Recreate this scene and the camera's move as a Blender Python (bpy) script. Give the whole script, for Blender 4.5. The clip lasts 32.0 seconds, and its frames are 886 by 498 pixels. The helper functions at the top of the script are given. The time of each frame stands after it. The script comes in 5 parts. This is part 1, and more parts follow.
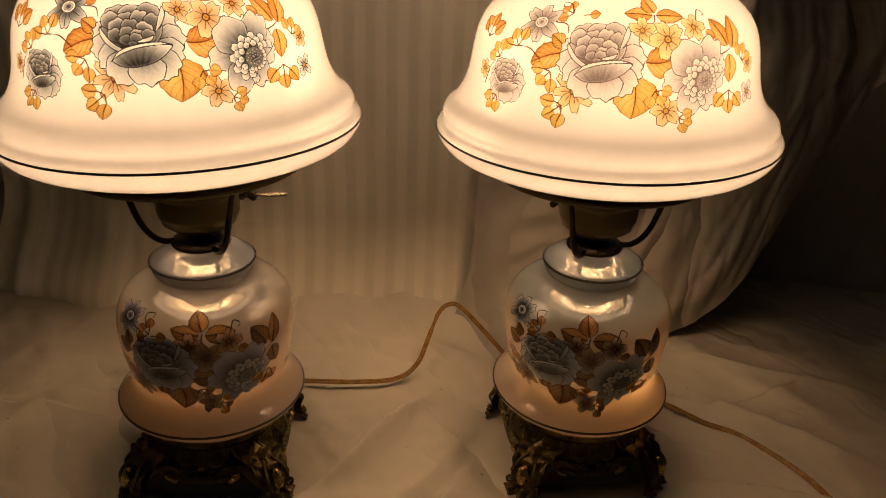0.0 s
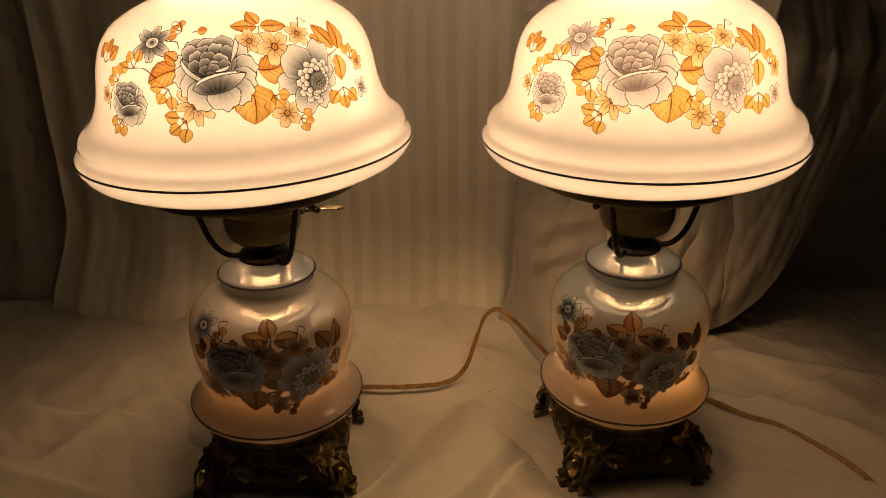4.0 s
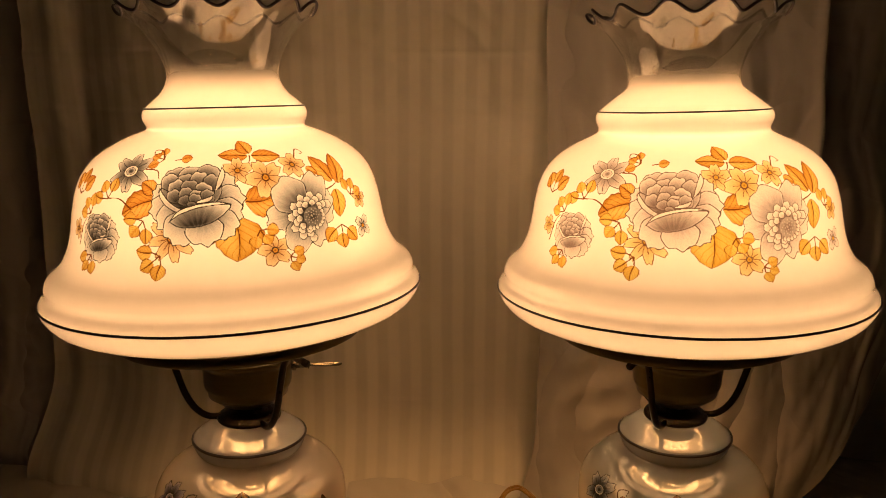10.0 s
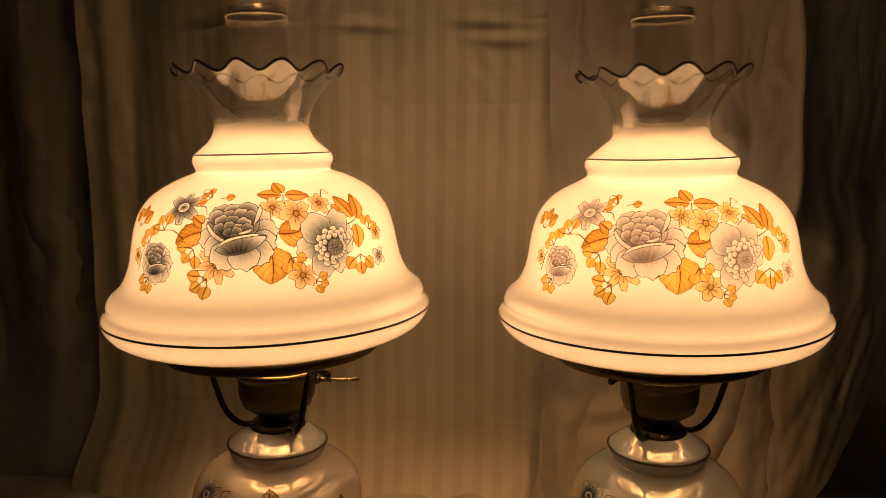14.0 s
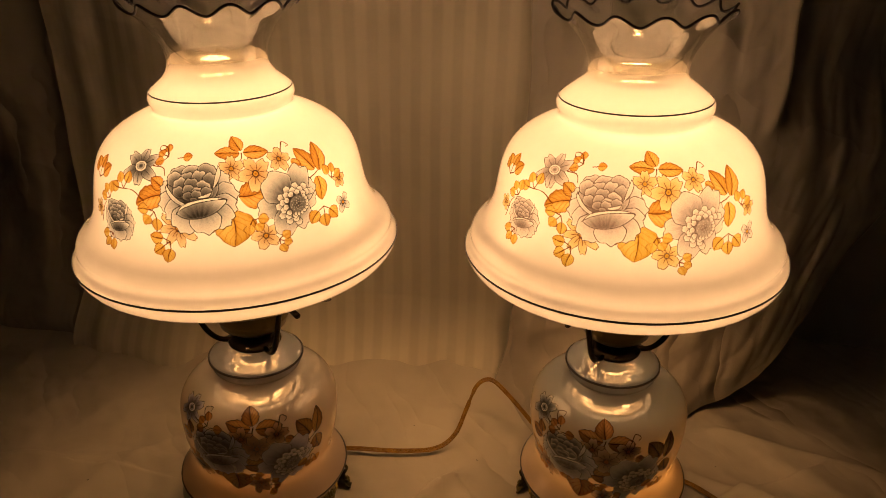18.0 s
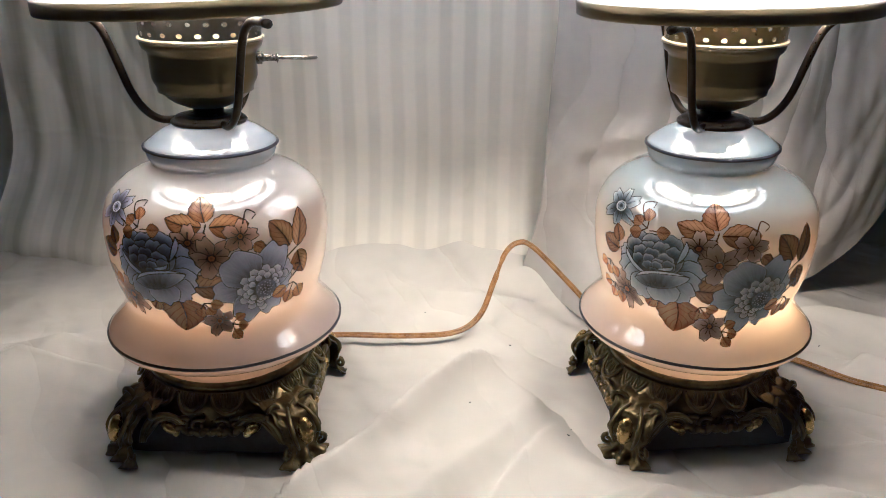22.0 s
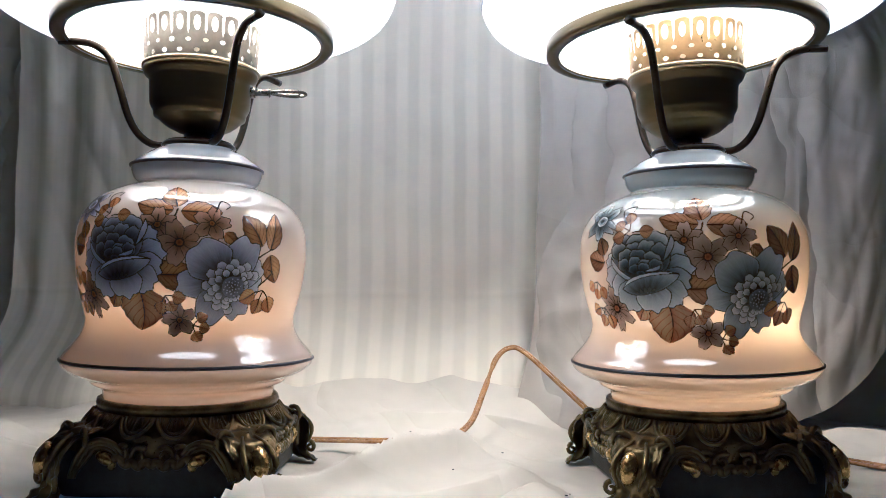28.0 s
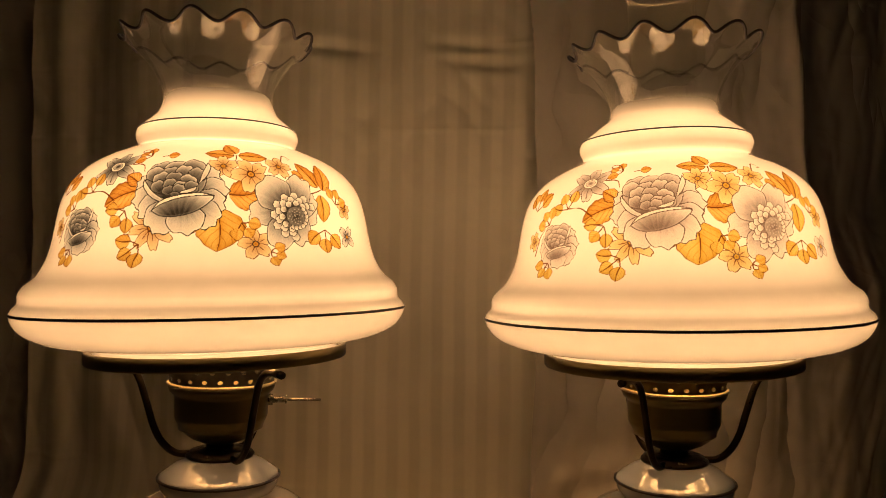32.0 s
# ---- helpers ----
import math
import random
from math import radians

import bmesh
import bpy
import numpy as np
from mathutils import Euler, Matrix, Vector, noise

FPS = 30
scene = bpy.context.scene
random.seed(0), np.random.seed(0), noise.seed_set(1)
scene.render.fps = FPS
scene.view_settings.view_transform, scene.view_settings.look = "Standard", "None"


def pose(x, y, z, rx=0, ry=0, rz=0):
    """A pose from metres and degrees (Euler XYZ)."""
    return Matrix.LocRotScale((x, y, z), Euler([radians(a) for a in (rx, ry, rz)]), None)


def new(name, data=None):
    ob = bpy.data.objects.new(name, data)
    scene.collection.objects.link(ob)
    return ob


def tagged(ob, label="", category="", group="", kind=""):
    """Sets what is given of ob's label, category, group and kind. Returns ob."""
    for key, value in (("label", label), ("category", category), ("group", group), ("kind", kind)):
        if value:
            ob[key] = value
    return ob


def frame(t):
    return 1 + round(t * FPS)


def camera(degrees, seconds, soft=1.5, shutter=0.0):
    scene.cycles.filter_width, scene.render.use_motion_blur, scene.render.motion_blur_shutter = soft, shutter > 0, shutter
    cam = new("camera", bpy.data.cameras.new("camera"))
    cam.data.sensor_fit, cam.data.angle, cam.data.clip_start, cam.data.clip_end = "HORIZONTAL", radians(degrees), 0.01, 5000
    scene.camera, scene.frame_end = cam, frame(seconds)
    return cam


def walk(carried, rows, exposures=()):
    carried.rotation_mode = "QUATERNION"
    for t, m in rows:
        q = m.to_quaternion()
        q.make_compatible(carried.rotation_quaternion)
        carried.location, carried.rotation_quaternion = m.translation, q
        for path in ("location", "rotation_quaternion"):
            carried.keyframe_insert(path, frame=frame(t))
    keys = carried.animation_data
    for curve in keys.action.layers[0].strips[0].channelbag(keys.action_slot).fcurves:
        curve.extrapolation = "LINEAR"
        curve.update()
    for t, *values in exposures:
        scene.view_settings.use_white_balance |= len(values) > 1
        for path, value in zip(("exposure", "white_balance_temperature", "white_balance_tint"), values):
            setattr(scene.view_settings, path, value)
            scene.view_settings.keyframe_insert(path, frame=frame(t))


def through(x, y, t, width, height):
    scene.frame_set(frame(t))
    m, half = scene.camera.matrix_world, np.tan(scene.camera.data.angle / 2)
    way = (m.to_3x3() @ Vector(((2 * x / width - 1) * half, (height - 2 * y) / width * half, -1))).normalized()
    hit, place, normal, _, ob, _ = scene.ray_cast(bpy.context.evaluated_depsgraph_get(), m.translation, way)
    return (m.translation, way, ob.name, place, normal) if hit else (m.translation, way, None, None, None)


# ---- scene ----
cam = camera(60.0, 32.0, soft=0.7)
METRES, EYE, TILT, LEAN, TURN = 1.45, 0.4985, -25.331, -2.475, 0.0
ROWS = [
    (0.0, 0.0, 0.0, 0.0, 0.0, 0.0, -0.0),
    (0.5, -0.0023, -0.0141, -0.0043, 0.89, 0.93, -0.02),
    (1.0, -0.0029, -0.0199, -0.0075, 0.98, 1.32, 1.22),
    (1.5, 0.0048, -0.0152, -0.0098, -0.48, 1.02, 1.16),
    (2.0, 0.0008, -0.0197, -0.0103, 0.9, 1.56, 0.1),
    (2.5, -0.0131, -0.0242, -0.0198, 2.69, 0.89, -0.15),
    (3.0, -0.0173, -0.0215, -0.0254, 2.26, 0.53, -0.2),
    (3.5, -0.0159, -0.0237, -0.0159, 2.53, 1.47, 1.34),
    (5.5, -0.0076, -0.0409, 0.0043, 0.86, 1.06, 2.07),
    (6.0, -0.0056, -0.0572, 0.0107, 1.62, 2.01, 1.77),
    (6.5, -0.005, -0.0706, 0.0237, 1.81, 2.84, 1.48),
    (7.0, -0.0033, -0.0741, 0.0303, 2.32, 3.94, 0.96),
    (7.5, 0.0006, -0.0746, 0.0386, 2.81, 4.9, 0.93),
    (8.0, -0.0001, -0.0696, 0.043, 2.8, 5.99, 0.67),
    (8.5, -0.0022, -0.0462, 0.0364, 3.88, 10.5, 1.18),
    (9.0, -0.0108, -0.0032, 0.012, 4.75, 11.9, -1.3),
    (9.5, -0.0163, 0.0178, -0.0003, 5.13, 12.89, -0.62),
    (10.0, -0.0089, 0.0262, -0.0099, 3.56, 14.05, 0.69),
    (10.5, -0.0017, 0.019, -0.0266, 3.61, 14.25, 0.71),
    (11.0, 0.0022, 0.0117, -0.0384, 3.99, 13.99, 0.72),
    (11.5, 0.0018, 0.0062, -0.0454, 4.15, 14.37, 0.65),
    (12.0, -0.0001, -0.002, -0.0433, 4.77, 15.76, -0.22),
    (12.5, 0.0005, -0.0139, -0.0353, 5.18, 16.84, -0.24),
    (13.0, 0.0017, -0.0243, -0.0304, 5.71, 17.11, 0.0),
    (13.5, 0.005, -0.0241, -0.0306, 5.34, 16.84, -0.28),
    (15.5, 0.0076, -0.0259, -0.0209, 5.5, 18.03, -0.47),
    (16.0, 0.0066, -0.0288, -0.0131, 5.04, 16.04, -0.02),
    (16.5, 0.0063, -0.0436, 0.012, 4.42, 15.24, 0.43),
    (17.0, 0.0151, -0.0434, 0.0365, 3.73, 7.48, 0.31),
    (17.5, 0.0259, -0.0443, 0.0612, 3.97, 3.85, -0.11),
    (18.0, 0.0246, -0.0395, 0.0634, 5.12, 0.08, -0.85),
    (18.5, 0.0221, -0.0338, 0.0638, 4.82, -1.31, -0.43),
    (19.0, 0.0218, -0.0292, 0.0591, 4.7, -2.57, -0.42),
    (19.5, 0.022, -0.0251, 0.0426, 4.91, -2.96, -0.48),
    (20.0, 0.0152, -0.0022, 0.0045, 4.13, -1.65, -0.5),
    (20.5, -0.0019, 0.053, -0.031, 3.22, 0.65, 0.24),
    (21.0, -0.0124, 0.092, -0.0536, 2.86, 2.41, 1.15),
    (21.5, -0.0119, 0.1074, -0.0661, 2.81, 2.24, 1.16),
    (22.0, -0.0124, 0.1046, -0.0752, 3.6, 3.41, 0.53),
    (22.5, -0.012, 0.1062, -0.0894, 4.2, 6.33, -0.27),
    (23.0, -0.0095, 0.106, -0.0997, 3.69, 9.45, -0.51),
    (23.5, -0.0091, 0.1186, -0.121, 4.26, 11.82, -1.16),
    (24.0, -0.008, 0.1299, -0.1339, 4.74, 15.64, -0.83),
    (24.5, -0.0068, 0.1375, -0.1489, 4.47, 17.68, -0.97),
    (25.0, -0.0069, 0.137, -0.1643, 4.12, 18.93, -0.82),
    (25.5, -0.0092, 0.1396, -0.1793, 3.76, 20.83, 0.25),
    (26.0, -0.0014, 0.1448, -0.1876, 2.49, 23.31, 0.01),
    (26.5, -0.0047, 0.1422, -0.1908, 3.62, 24.88, 0.49),
    (28.5, -0.0019, 0.1547, -0.2083, 4.31, 28.09, -0.03),
    (29.0, -0.0028, 0.1522, -0.2045, 4.04, 28.05, 0.36),
    (29.5, -0.0031, 0.1428, -0.1846, 3.82, 29.3, -0.01),
    (30.0, 0.0004, 0.1362, -0.1716, 3.48, 29.31, 0.11),
    (30.5, 0.006, 0.1212, -0.1473, 3.49, 29.54, 0.06),
    (31.0, 0.0022, 0.1042, -0.1239, 3.21, 29.0, -0.07),
    (31.5, -0.0006, 0.0854, -0.106, 3.34, 28.28, 0.08),
    (32.0, -0.0033, 0.0561, -0.0773, 3.41, 26.79, 0.04),
]
# the film camera brightens and cools its picture while the pale lamp bodies fill it
EXPOSURES = [
    (0.0, -0.28, 5000, 8), (3.5, -0.30, 5150, 8), (6.0, -0.33, 5850, 15), (9.0, -0.38, 6600, 17), (13.0, -0.48, 6600, 16), (16.0, -0.38, 6600, 16), (18.0, -0.48, 6600, 16), (19.0, -0.53, 6250, 15), (20.0, -0.48, 5750, 10), (20.6, 0.37, 5050, 10), (21.0, 1.33, 4150, 7),
    (21.5, 1.84, 3400, 5), (22.5, 1.79, 3220, 1), (24.0, 1.94, 3230, 9), (26.5, 1.94, 3190, 4), (29.3, 1.39, 3120, 2), (30.0, 0.23, 3260, 4), (30.5, -0.48, 5000, 7), (31.0, -0.48, 5050, 7),
    (32.0, -0.41, 6350, 12),
]
walk(cam, [(t, pose(0, 0, EYE, TILT, LEAN, TURN) @ pose(METRES * x, METRES * y, METRES * z, 90 + pitch, roll, yaw)) for t, x, y, z, yaw, pitch, roll in ROWS], EXPOSURES)

# ---- world and light ----
world = bpy.data.worlds.new("world")
world.use_nodes = True
world.node_tree.nodes["Background"].inputs[0].default_value = (0.02, 0.02, 0.025, 1)
world.node_tree.nodes["Background"].inputs[1].default_value = 0.05
scene.world = world
BULB = 104.0
BULB_COLOUR = (1.0, 0.48, 0.150)


# ---- materials ----
def nodes_of(name):
    m = bpy.data.materials.new(name)
    m.use_nodes = True
    nt = m.node_tree
    nt.nodes.clear()
    out = nt.nodes.new("ShaderNodeOutputMaterial")
    return m, nt, out


def add(nt, kind, **values):
    n = nt.nodes.new(kind)
    for key, value in values.items():
        n.inputs[key.replace("_", " ")].default_value = value
    return n


def ramp(nt, fac, stops):
    n = nt.nodes.new("ShaderNodeValToRGB")
    el = n.color_ramp.elements
    while len(el) < len(stops):
        el.new(0.5)
    for e, (p, c) in zip(el, stops):
        e.position, e.color = p, (*c, 1)
    nt.links.new(fac, n.inputs[0])
    return n.outputs[0]


def noise_of(nt, scale, detail=4.0, rough=0.6, coords=None, stretch=None):
    n = add(nt, "ShaderNodeTexNoise", Scale=scale, Detail=detail, Roughness=rough)
    co = coords or nt.nodes.new("ShaderNodeTexCoord").outputs["Object"]
    if stretch:
        mp = nt.nodes.new("ShaderNodeMapping")
        mp.inputs["Scale"].default_value = stretch
        nt.links.new(co, mp.inputs[0])
        co = mp.outputs[0]
    nt.links.new(co, n.inputs["Vector"])
    return n.outputs[0]


def bump_of(nt, height, strength, distance):
    b = add(nt, "ShaderNodeBump", Strength=strength, Distance=distance)
    nt.links.new(height, b.inputs["Height"])
    return b.outputs[0]


def plain(name, low, high, rough=0.6, metal=0.0, scale=30.0, bump=0.1, distance=0.001, coat=0.0, rough_var=0.1, stretch=None, spec=0.5):
    """A principled surface whose colour and roughness wander between two values, with fine relief."""
    m, nt, out = nodes_of(name)
    p = add(nt, "ShaderNodeBsdfPrincipled", Metallic=metal, Coat_Weight=coat, Coat_Roughness=0.05)
    p.inputs["Specular IOR Level"].default_value = spec
    a = noise_of(nt, scale, stretch=stretch)
    nt.links.new(ramp(nt, a, [(0.3, low), (0.7, high)]), p.inputs["Base Color"])
    r = add(nt, "ShaderNodeMapRange", From_Min=0.3, From_Max=0.7, To_Min=rough - rough_var, To_Max=rough + rough_var)
    b = noise_of(nt, scale * 6, 3, stretch=stretch)
    nt.links.new(b, r.inputs["Value"])
    nt.links.new(r.outputs[0], p.inputs["Roughness"])
    if bump:
        nt.links.new(bump_of(nt, b, bump, distance), p.inputs["Normal"])
    nt.links.new(p.outputs[0], out.inputs[0])
    return m


def height_of(nt):
    sep = nt.nodes.new("ShaderNodeSeparateXYZ")
    nt.links.new(nt.nodes.new("ShaderNodeTexCoord").outputs["Object"], sep.inputs[0])
    return sep.outputs["Z"]


def ranged(nt, value, a, b, lo=0.0, hi=1.0, soft=False):
    r = add(nt, "ShaderNodeMapRange", From_Min=a, From_Max=b, To_Min=lo, To_Max=hi)
    r.interpolation_type = "SMOOTHSTEP" if soft else "LINEAR"
    nt.links.new(value, r.inputs["Value"])
    return r.outputs[0]


def glossed(nt, base, rough, f0=0.04):
    """base under a clear glassy or lustred surface that throws back the share f0 face on."""
    lw = add(nt, "ShaderNodeLayerWeight", Blend=0.5)
    sq = add(nt, "ShaderNodeMath")
    sq.operation = "POWER"
    sq.inputs[1].default_value = 4.0
    nt.links.new(lw.outputs["Facing"], sq.inputs[0])
    fr = add(nt, "ShaderNodeMapRange", From_Min=0.0, From_Max=1.0, To_Min=f0, To_Max=0.85)
    nt.links.new(sq.outputs[0], fr.inputs["Value"])
    gl = add(nt, "ShaderNodeBsdfGlossy", Roughness=rough)
    gl.inputs["Color"].default_value = (1, 1, 1, 1)
    mix = nt.nodes.new("ShaderNodeMixShader")
    nt.links.new(fr.outputs[0], mix.inputs[0])
    nt.links.new(base, mix.inputs[1])
    nt.links.new(gl.outputs[0], mix.inputs[2])
    return mix.outputs[0]


def opal(name, colour, through, share, clear_from=None, stops=None, mottle=0.04, f0=0.04, rough=0.06):
    """Opal glass or a print on it: part of the light is thrown back, part comes through, under a glossy face.
    clear_from: heights between which the glass thins out to clear. stops: colour by height; with them the transmitted
    glow is banded by height too."""
    m, nt, out = nodes_of(name)
    di = nt.nodes.new("ShaderNodeBsdfDiffuse")
    tr = nt.nodes.new("ShaderNodeBsdfTranslucent")
    n = noise_of(nt, 60, 3)
    lo = tuple(c * (1 - mottle) for c in colour)
    if stops:
        z0, z1, colours = stops
        c = ramp(nt, ranged(nt, height_of(nt), z0, z1), colours)
        nt.links.new(c, di.inputs[0])
    else:
        nt.links.new(ramp(nt, n, [(0.3, lo), (0.7, colour)]), di.inputs[0])
    # transmitted colour banded by height to put the inner glow at the waist
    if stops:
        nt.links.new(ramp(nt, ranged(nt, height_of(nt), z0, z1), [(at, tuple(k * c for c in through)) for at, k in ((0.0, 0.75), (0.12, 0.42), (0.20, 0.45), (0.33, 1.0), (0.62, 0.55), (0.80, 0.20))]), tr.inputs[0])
    else:
        nt.links.new(ramp(nt, n, [(0.3, tuple(c * (1 - mottle) for c in through)), (0.7, through)]), tr.inputs[0])
    mix = add(nt, "ShaderNodeMixShader", Fac=share)
    nt.links.new(di.outputs[0], mix.inputs[1])
    nt.links.new(tr.outputs[0], mix.inputs[2])
    top = mix.outputs[0]
    if clear_from:
        tp = nt.nodes.new("ShaderNodeBsdfTransparent")
        tp.inputs[0].default_value = (0.86, 0.85, 0.84, 1)
        mx = nt.nodes.new("ShaderNodeMixShader")
        rim = add(nt, "ShaderNodeMath")
        rim.operation = "MULTIPLY"
        nt.links.new(ranged(nt, height_of(nt), clear_from[0], clear_from[1], 0.0, clear_from[2], True), rim.inputs[0])
        nt.links.new(ranged(nt, height_of(nt), 0.510, 0.526, 1.0, 0.72), rim.inputs[1])
        nt.links.new(rim.outputs[0], mx.inputs[0])
        nt.links.new(top, mx.inputs[1])
        nt.links.new(tp.outputs[0], mx.inputs[2])
        top = mx.outputs[0]
    nt.links.new(glossed(nt, top, rough, f0), out.inputs[0])
    return m


def glass(name):
    m, nt, out = nodes_of(name)
    tp = nt.nodes.new("ShaderNodeBsdfTransparent")
    tp.inputs[0].default_value = (0.95, 0.955, 0.95, 1)
    nt.links.new(glossed(nt, tp.outputs[0], 0.02, 0.045), out.inputs[0])
    return m


def glowing(name, colour, strength):
    m, nt, out = nodes_of(name)
    e = add(nt, "ShaderNodeEmission", Strength=strength)
    e.inputs[0].default_value = (*colour, 1)
    nt.links.new(e.outputs[0], out.inputs[0])
    return m


def cloth(name, low, high, stripe=0.0, shine=0.08, crumple=0.6, crease=0.5, pleat=0.0, run=(1, 1, 1), turn=0.0):
    """Woven cotton with pressed-in creases; stripe: the period of its satin stripes, in metres.
    pleat: depth of long sharp creases, drawn out by run and turned about z."""
    m, nt, out = nodes_of(name)
    p = add(nt, "ShaderNodeBsdfPrincipled", Roughness=0.75, Sheen_Weight=shine)
    p.inputs["Specular IOR Level"].default_value = 0.25
    co = nt.nodes.new("ShaderNodeTexCoord").outputs["Object"]
    stain = noise_of(nt, 5, 5, coords=co)
    col = ramp(nt, stain, [(0.3, low), (0.7, high)])
    if stripe:
        sep = nt.nodes.new("ShaderNodeSeparateXYZ")
        nt.links.new(co, sep.inputs[0])
        wob = add(nt, "ShaderNodeMath")
        wob.operation = "MULTIPLY_ADD"
        wob.inputs[1].default_value = 0.010
        nt.links.new(noise_of(nt, 4, 2, coords=co), wob.inputs[0])
        nt.links.new(sep.outputs["X"], wob.inputs[2])
        mul = add(nt, "ShaderNodeMath")
        mul.operation = "MULTIPLY"
        mul.inputs[1].default_value = 2 * math.pi / stripe
        nt.links.new(wob.outputs[0], mul.inputs[0])
        sn = add(nt, "ShaderNodeMath")
        sn.operation = "SINE"
        nt.links.new(mul.outputs[0], sn.inputs[0])
        band = ranged(nt, sn.outputs[0], -0.45, 0.45)
        fade = add(nt, "ShaderNodeMath")
        fade.operation = "MULTIPLY"
        nt.links.new(band, fade.inputs[0])
        nt.links.new(ranged(nt, noise_of(nt, 9, 4, coords=co), 0.3, 0.6, 0.35, 1.0), fade.inputs[1])
        dark = nt.nodes.new("ShaderNodeMix")
        dark.data_type = "RGBA"
        dark.blend_type = "MULTIPLY"
        dark.inputs["B"].default_value = (0.85, 0.86, 0.865, 1)
        nt.links.new(fade.outputs[0], dark.inputs["Factor"])
        nt.links.new(col, dark.inputs["A"])
        col = dark.outputs["Result"]
        nt.links.new(ranged(nt, band, 0, 1, 0.45, 0.8), p.inputs["Roughness"])
    nt.links.new(col, p.inputs["Base Color"])
    wide = noise_of(nt, 12, 2.2, 0.5, coords=co)
    fine = noise_of(nt, 900, 2, 0.5, coords=co)
    both = add(nt, "ShaderNodeMath")
    both.operation = "MULTIPLY_ADD"
    both.inputs[1].default_value = 0.006
    nt.links.new(fine, both.inputs[0])
    nt.links.new(wide, both.inputs[2])
    # sharp pressed creases: the edges of large warped cells
    warp = nt.nodes.new("ShaderNodeVectorMath")
    warp.operation = "MULTIPLY_ADD"
    warp.inputs[1].default_value = (0.10, 0.10, 0.10)
    wn = add(nt, "ShaderNodeTexNoise", Scale=6.0, Detail=3.0)
    nt.links.new(co, wn.inputs["Vector"])
    nt.links.new(wn.outputs["Color"], warp.inputs[0])
    nt.links.new(co, warp.inputs[2])
    vor = add(nt, "ShaderNodeTexVoronoi", Scale=11.0)
    vor.feature = "F1"
    nt.links.new(warp.outputs[0], vor.inputs["Vector"])
    total = add(nt, "ShaderNodeMath")
    total.operation = "MULTIPLY_ADD"
    total.inputs[1].default_value = crease
    nt.links.new(vor.outputs["Distance"], total.inputs[0])
    nt.links.new(both.outputs[0], total.inputs[2])
    height = total.outputs[0]
    if pleat:
        spin = nt.nodes.new("ShaderNodeMapping")
        spin.inputs["Rotation"].default_value = (0, 0, math.radians(turn))
        nt.links.new(warp.outputs[0], spin.inputs[0])
        ridge = add(nt, "ShaderNodeMath")
        ridge.operation = "SUBTRACT"
        ridge.inputs[1].default_value = 0.5
        nt.links.new(noise_of(nt, 1.0, 1.5, 0.5, coords=spin.outputs[0], stretch=run), ridge.inputs[0])
        fold = add(nt, "ShaderNodeMath")
        fold.operation = "ABSOLUTE"
        nt.links.new(ridge.outputs[0], fold.inputs[0])
        deep = add(nt, "ShaderNodeMath")
        deep.operation = "MULTIPLY_ADD"
        deep.inputs[1].default_value = pleat
        nt.links.new(fold.outputs[0], deep.inputs[0])
        nt.links.new(height, deep.inputs[2])
        height = deep.outputs[0]
    nt.links.new(bump_of(nt, height, crumple, 0.012), p.inputs["Normal"])
    nt.links.new(p.outputs[0], out.inputs[0])
    return m


WHITE_SHEET = cloth("white_cotton", (0.42, 0.41, 0.38), (0.51, 0.50, 0.465), crumple=1.15, crease=0.35, pleat=2.2, run=(13, 2.2, 4), turn=-35)
STRIPED_SHEET = cloth("striped_satin", (0.56, 0.545, 0.485), (0.66, 0.645, 0.575), stripe=0.0245, crumple=0.40, crease=0.25, pleat=1.2, run=(9, 5, 1.5))
# the same white cotton, its colour darkened for the dimmer light there
DRAPE_DIMMED = cloth("dimmed_white_cotton", (0.32, 0.31, 0.295), (0.40, 0.39, 0.37), crumple=0.85, crease=0.8, pleat=4.5, run=(16, 6, 2.2))
WALL_PAINT = plain("wall_paint", (0.70, 0.68, 0.64), (0.78, 0.76, 0.72), 0.8, scale=6, bump=0.15)
FLOOR_BOARD = plain("dark_carpet", (0.05, 0.045, 0.04), (0.08, 0.07, 0.06), 0.95, scale=80, bump=0.4)
TABLE_WOOD = plain("table_wood", (0.10, 0.06, 0.03), (0.16, 0.10, 0.05), 0.5, scale=20, stretch=(1, 12, 12))
BRASS_DARK = plain("antiqued_brass", (0.028, 0.025, 0.011), (0.165, 0.135, 0.050), 0.36, metal=0.9, scale=70, bump=0.30, distance=0.0015)
BRASS_GOLD = plain("rubbed_brass", (0.34, 0.25, 0.065), (0.55, 0.42, 0.12), 0.26, metal=1.0, scale=60, bump=0.2)
BRASS = plain("brushed_antique_brass", (0.120, 0.098, 0.046), (0.132, 0.108, 0.051), 0.31, metal=1.0, scale=40, bump=0.0, rough_var=0.008, stretch=(1, 1, 6))
BRASS_ROD = plain("dark_brass_rod", (0.014, 0.011, 0.008), (0.032, 0.026, 0.017), 0.35, metal=0.9, scale=50, bump=0.1)
BRASS_PALE = plain("pale_brass", (0.42, 0.37, 0.24), (0.58, 0.52, 0.34), 0.35, metal=1.0, scale=60, bump=0.1)
GALLERY_GREY = plain("dull_silvered_brass", (0.09, 0.085, 0.075), (0.15, 0.145, 0.125), 0.4, metal=1.0, scale=60, bump=0.1)
GALLERY_GOLD = plain("yellow_brass", (0.17, 0.125, 0.045), (0.27, 0.205, 0.08), 0.36, metal=1.0, scale=60, bump=0.1)
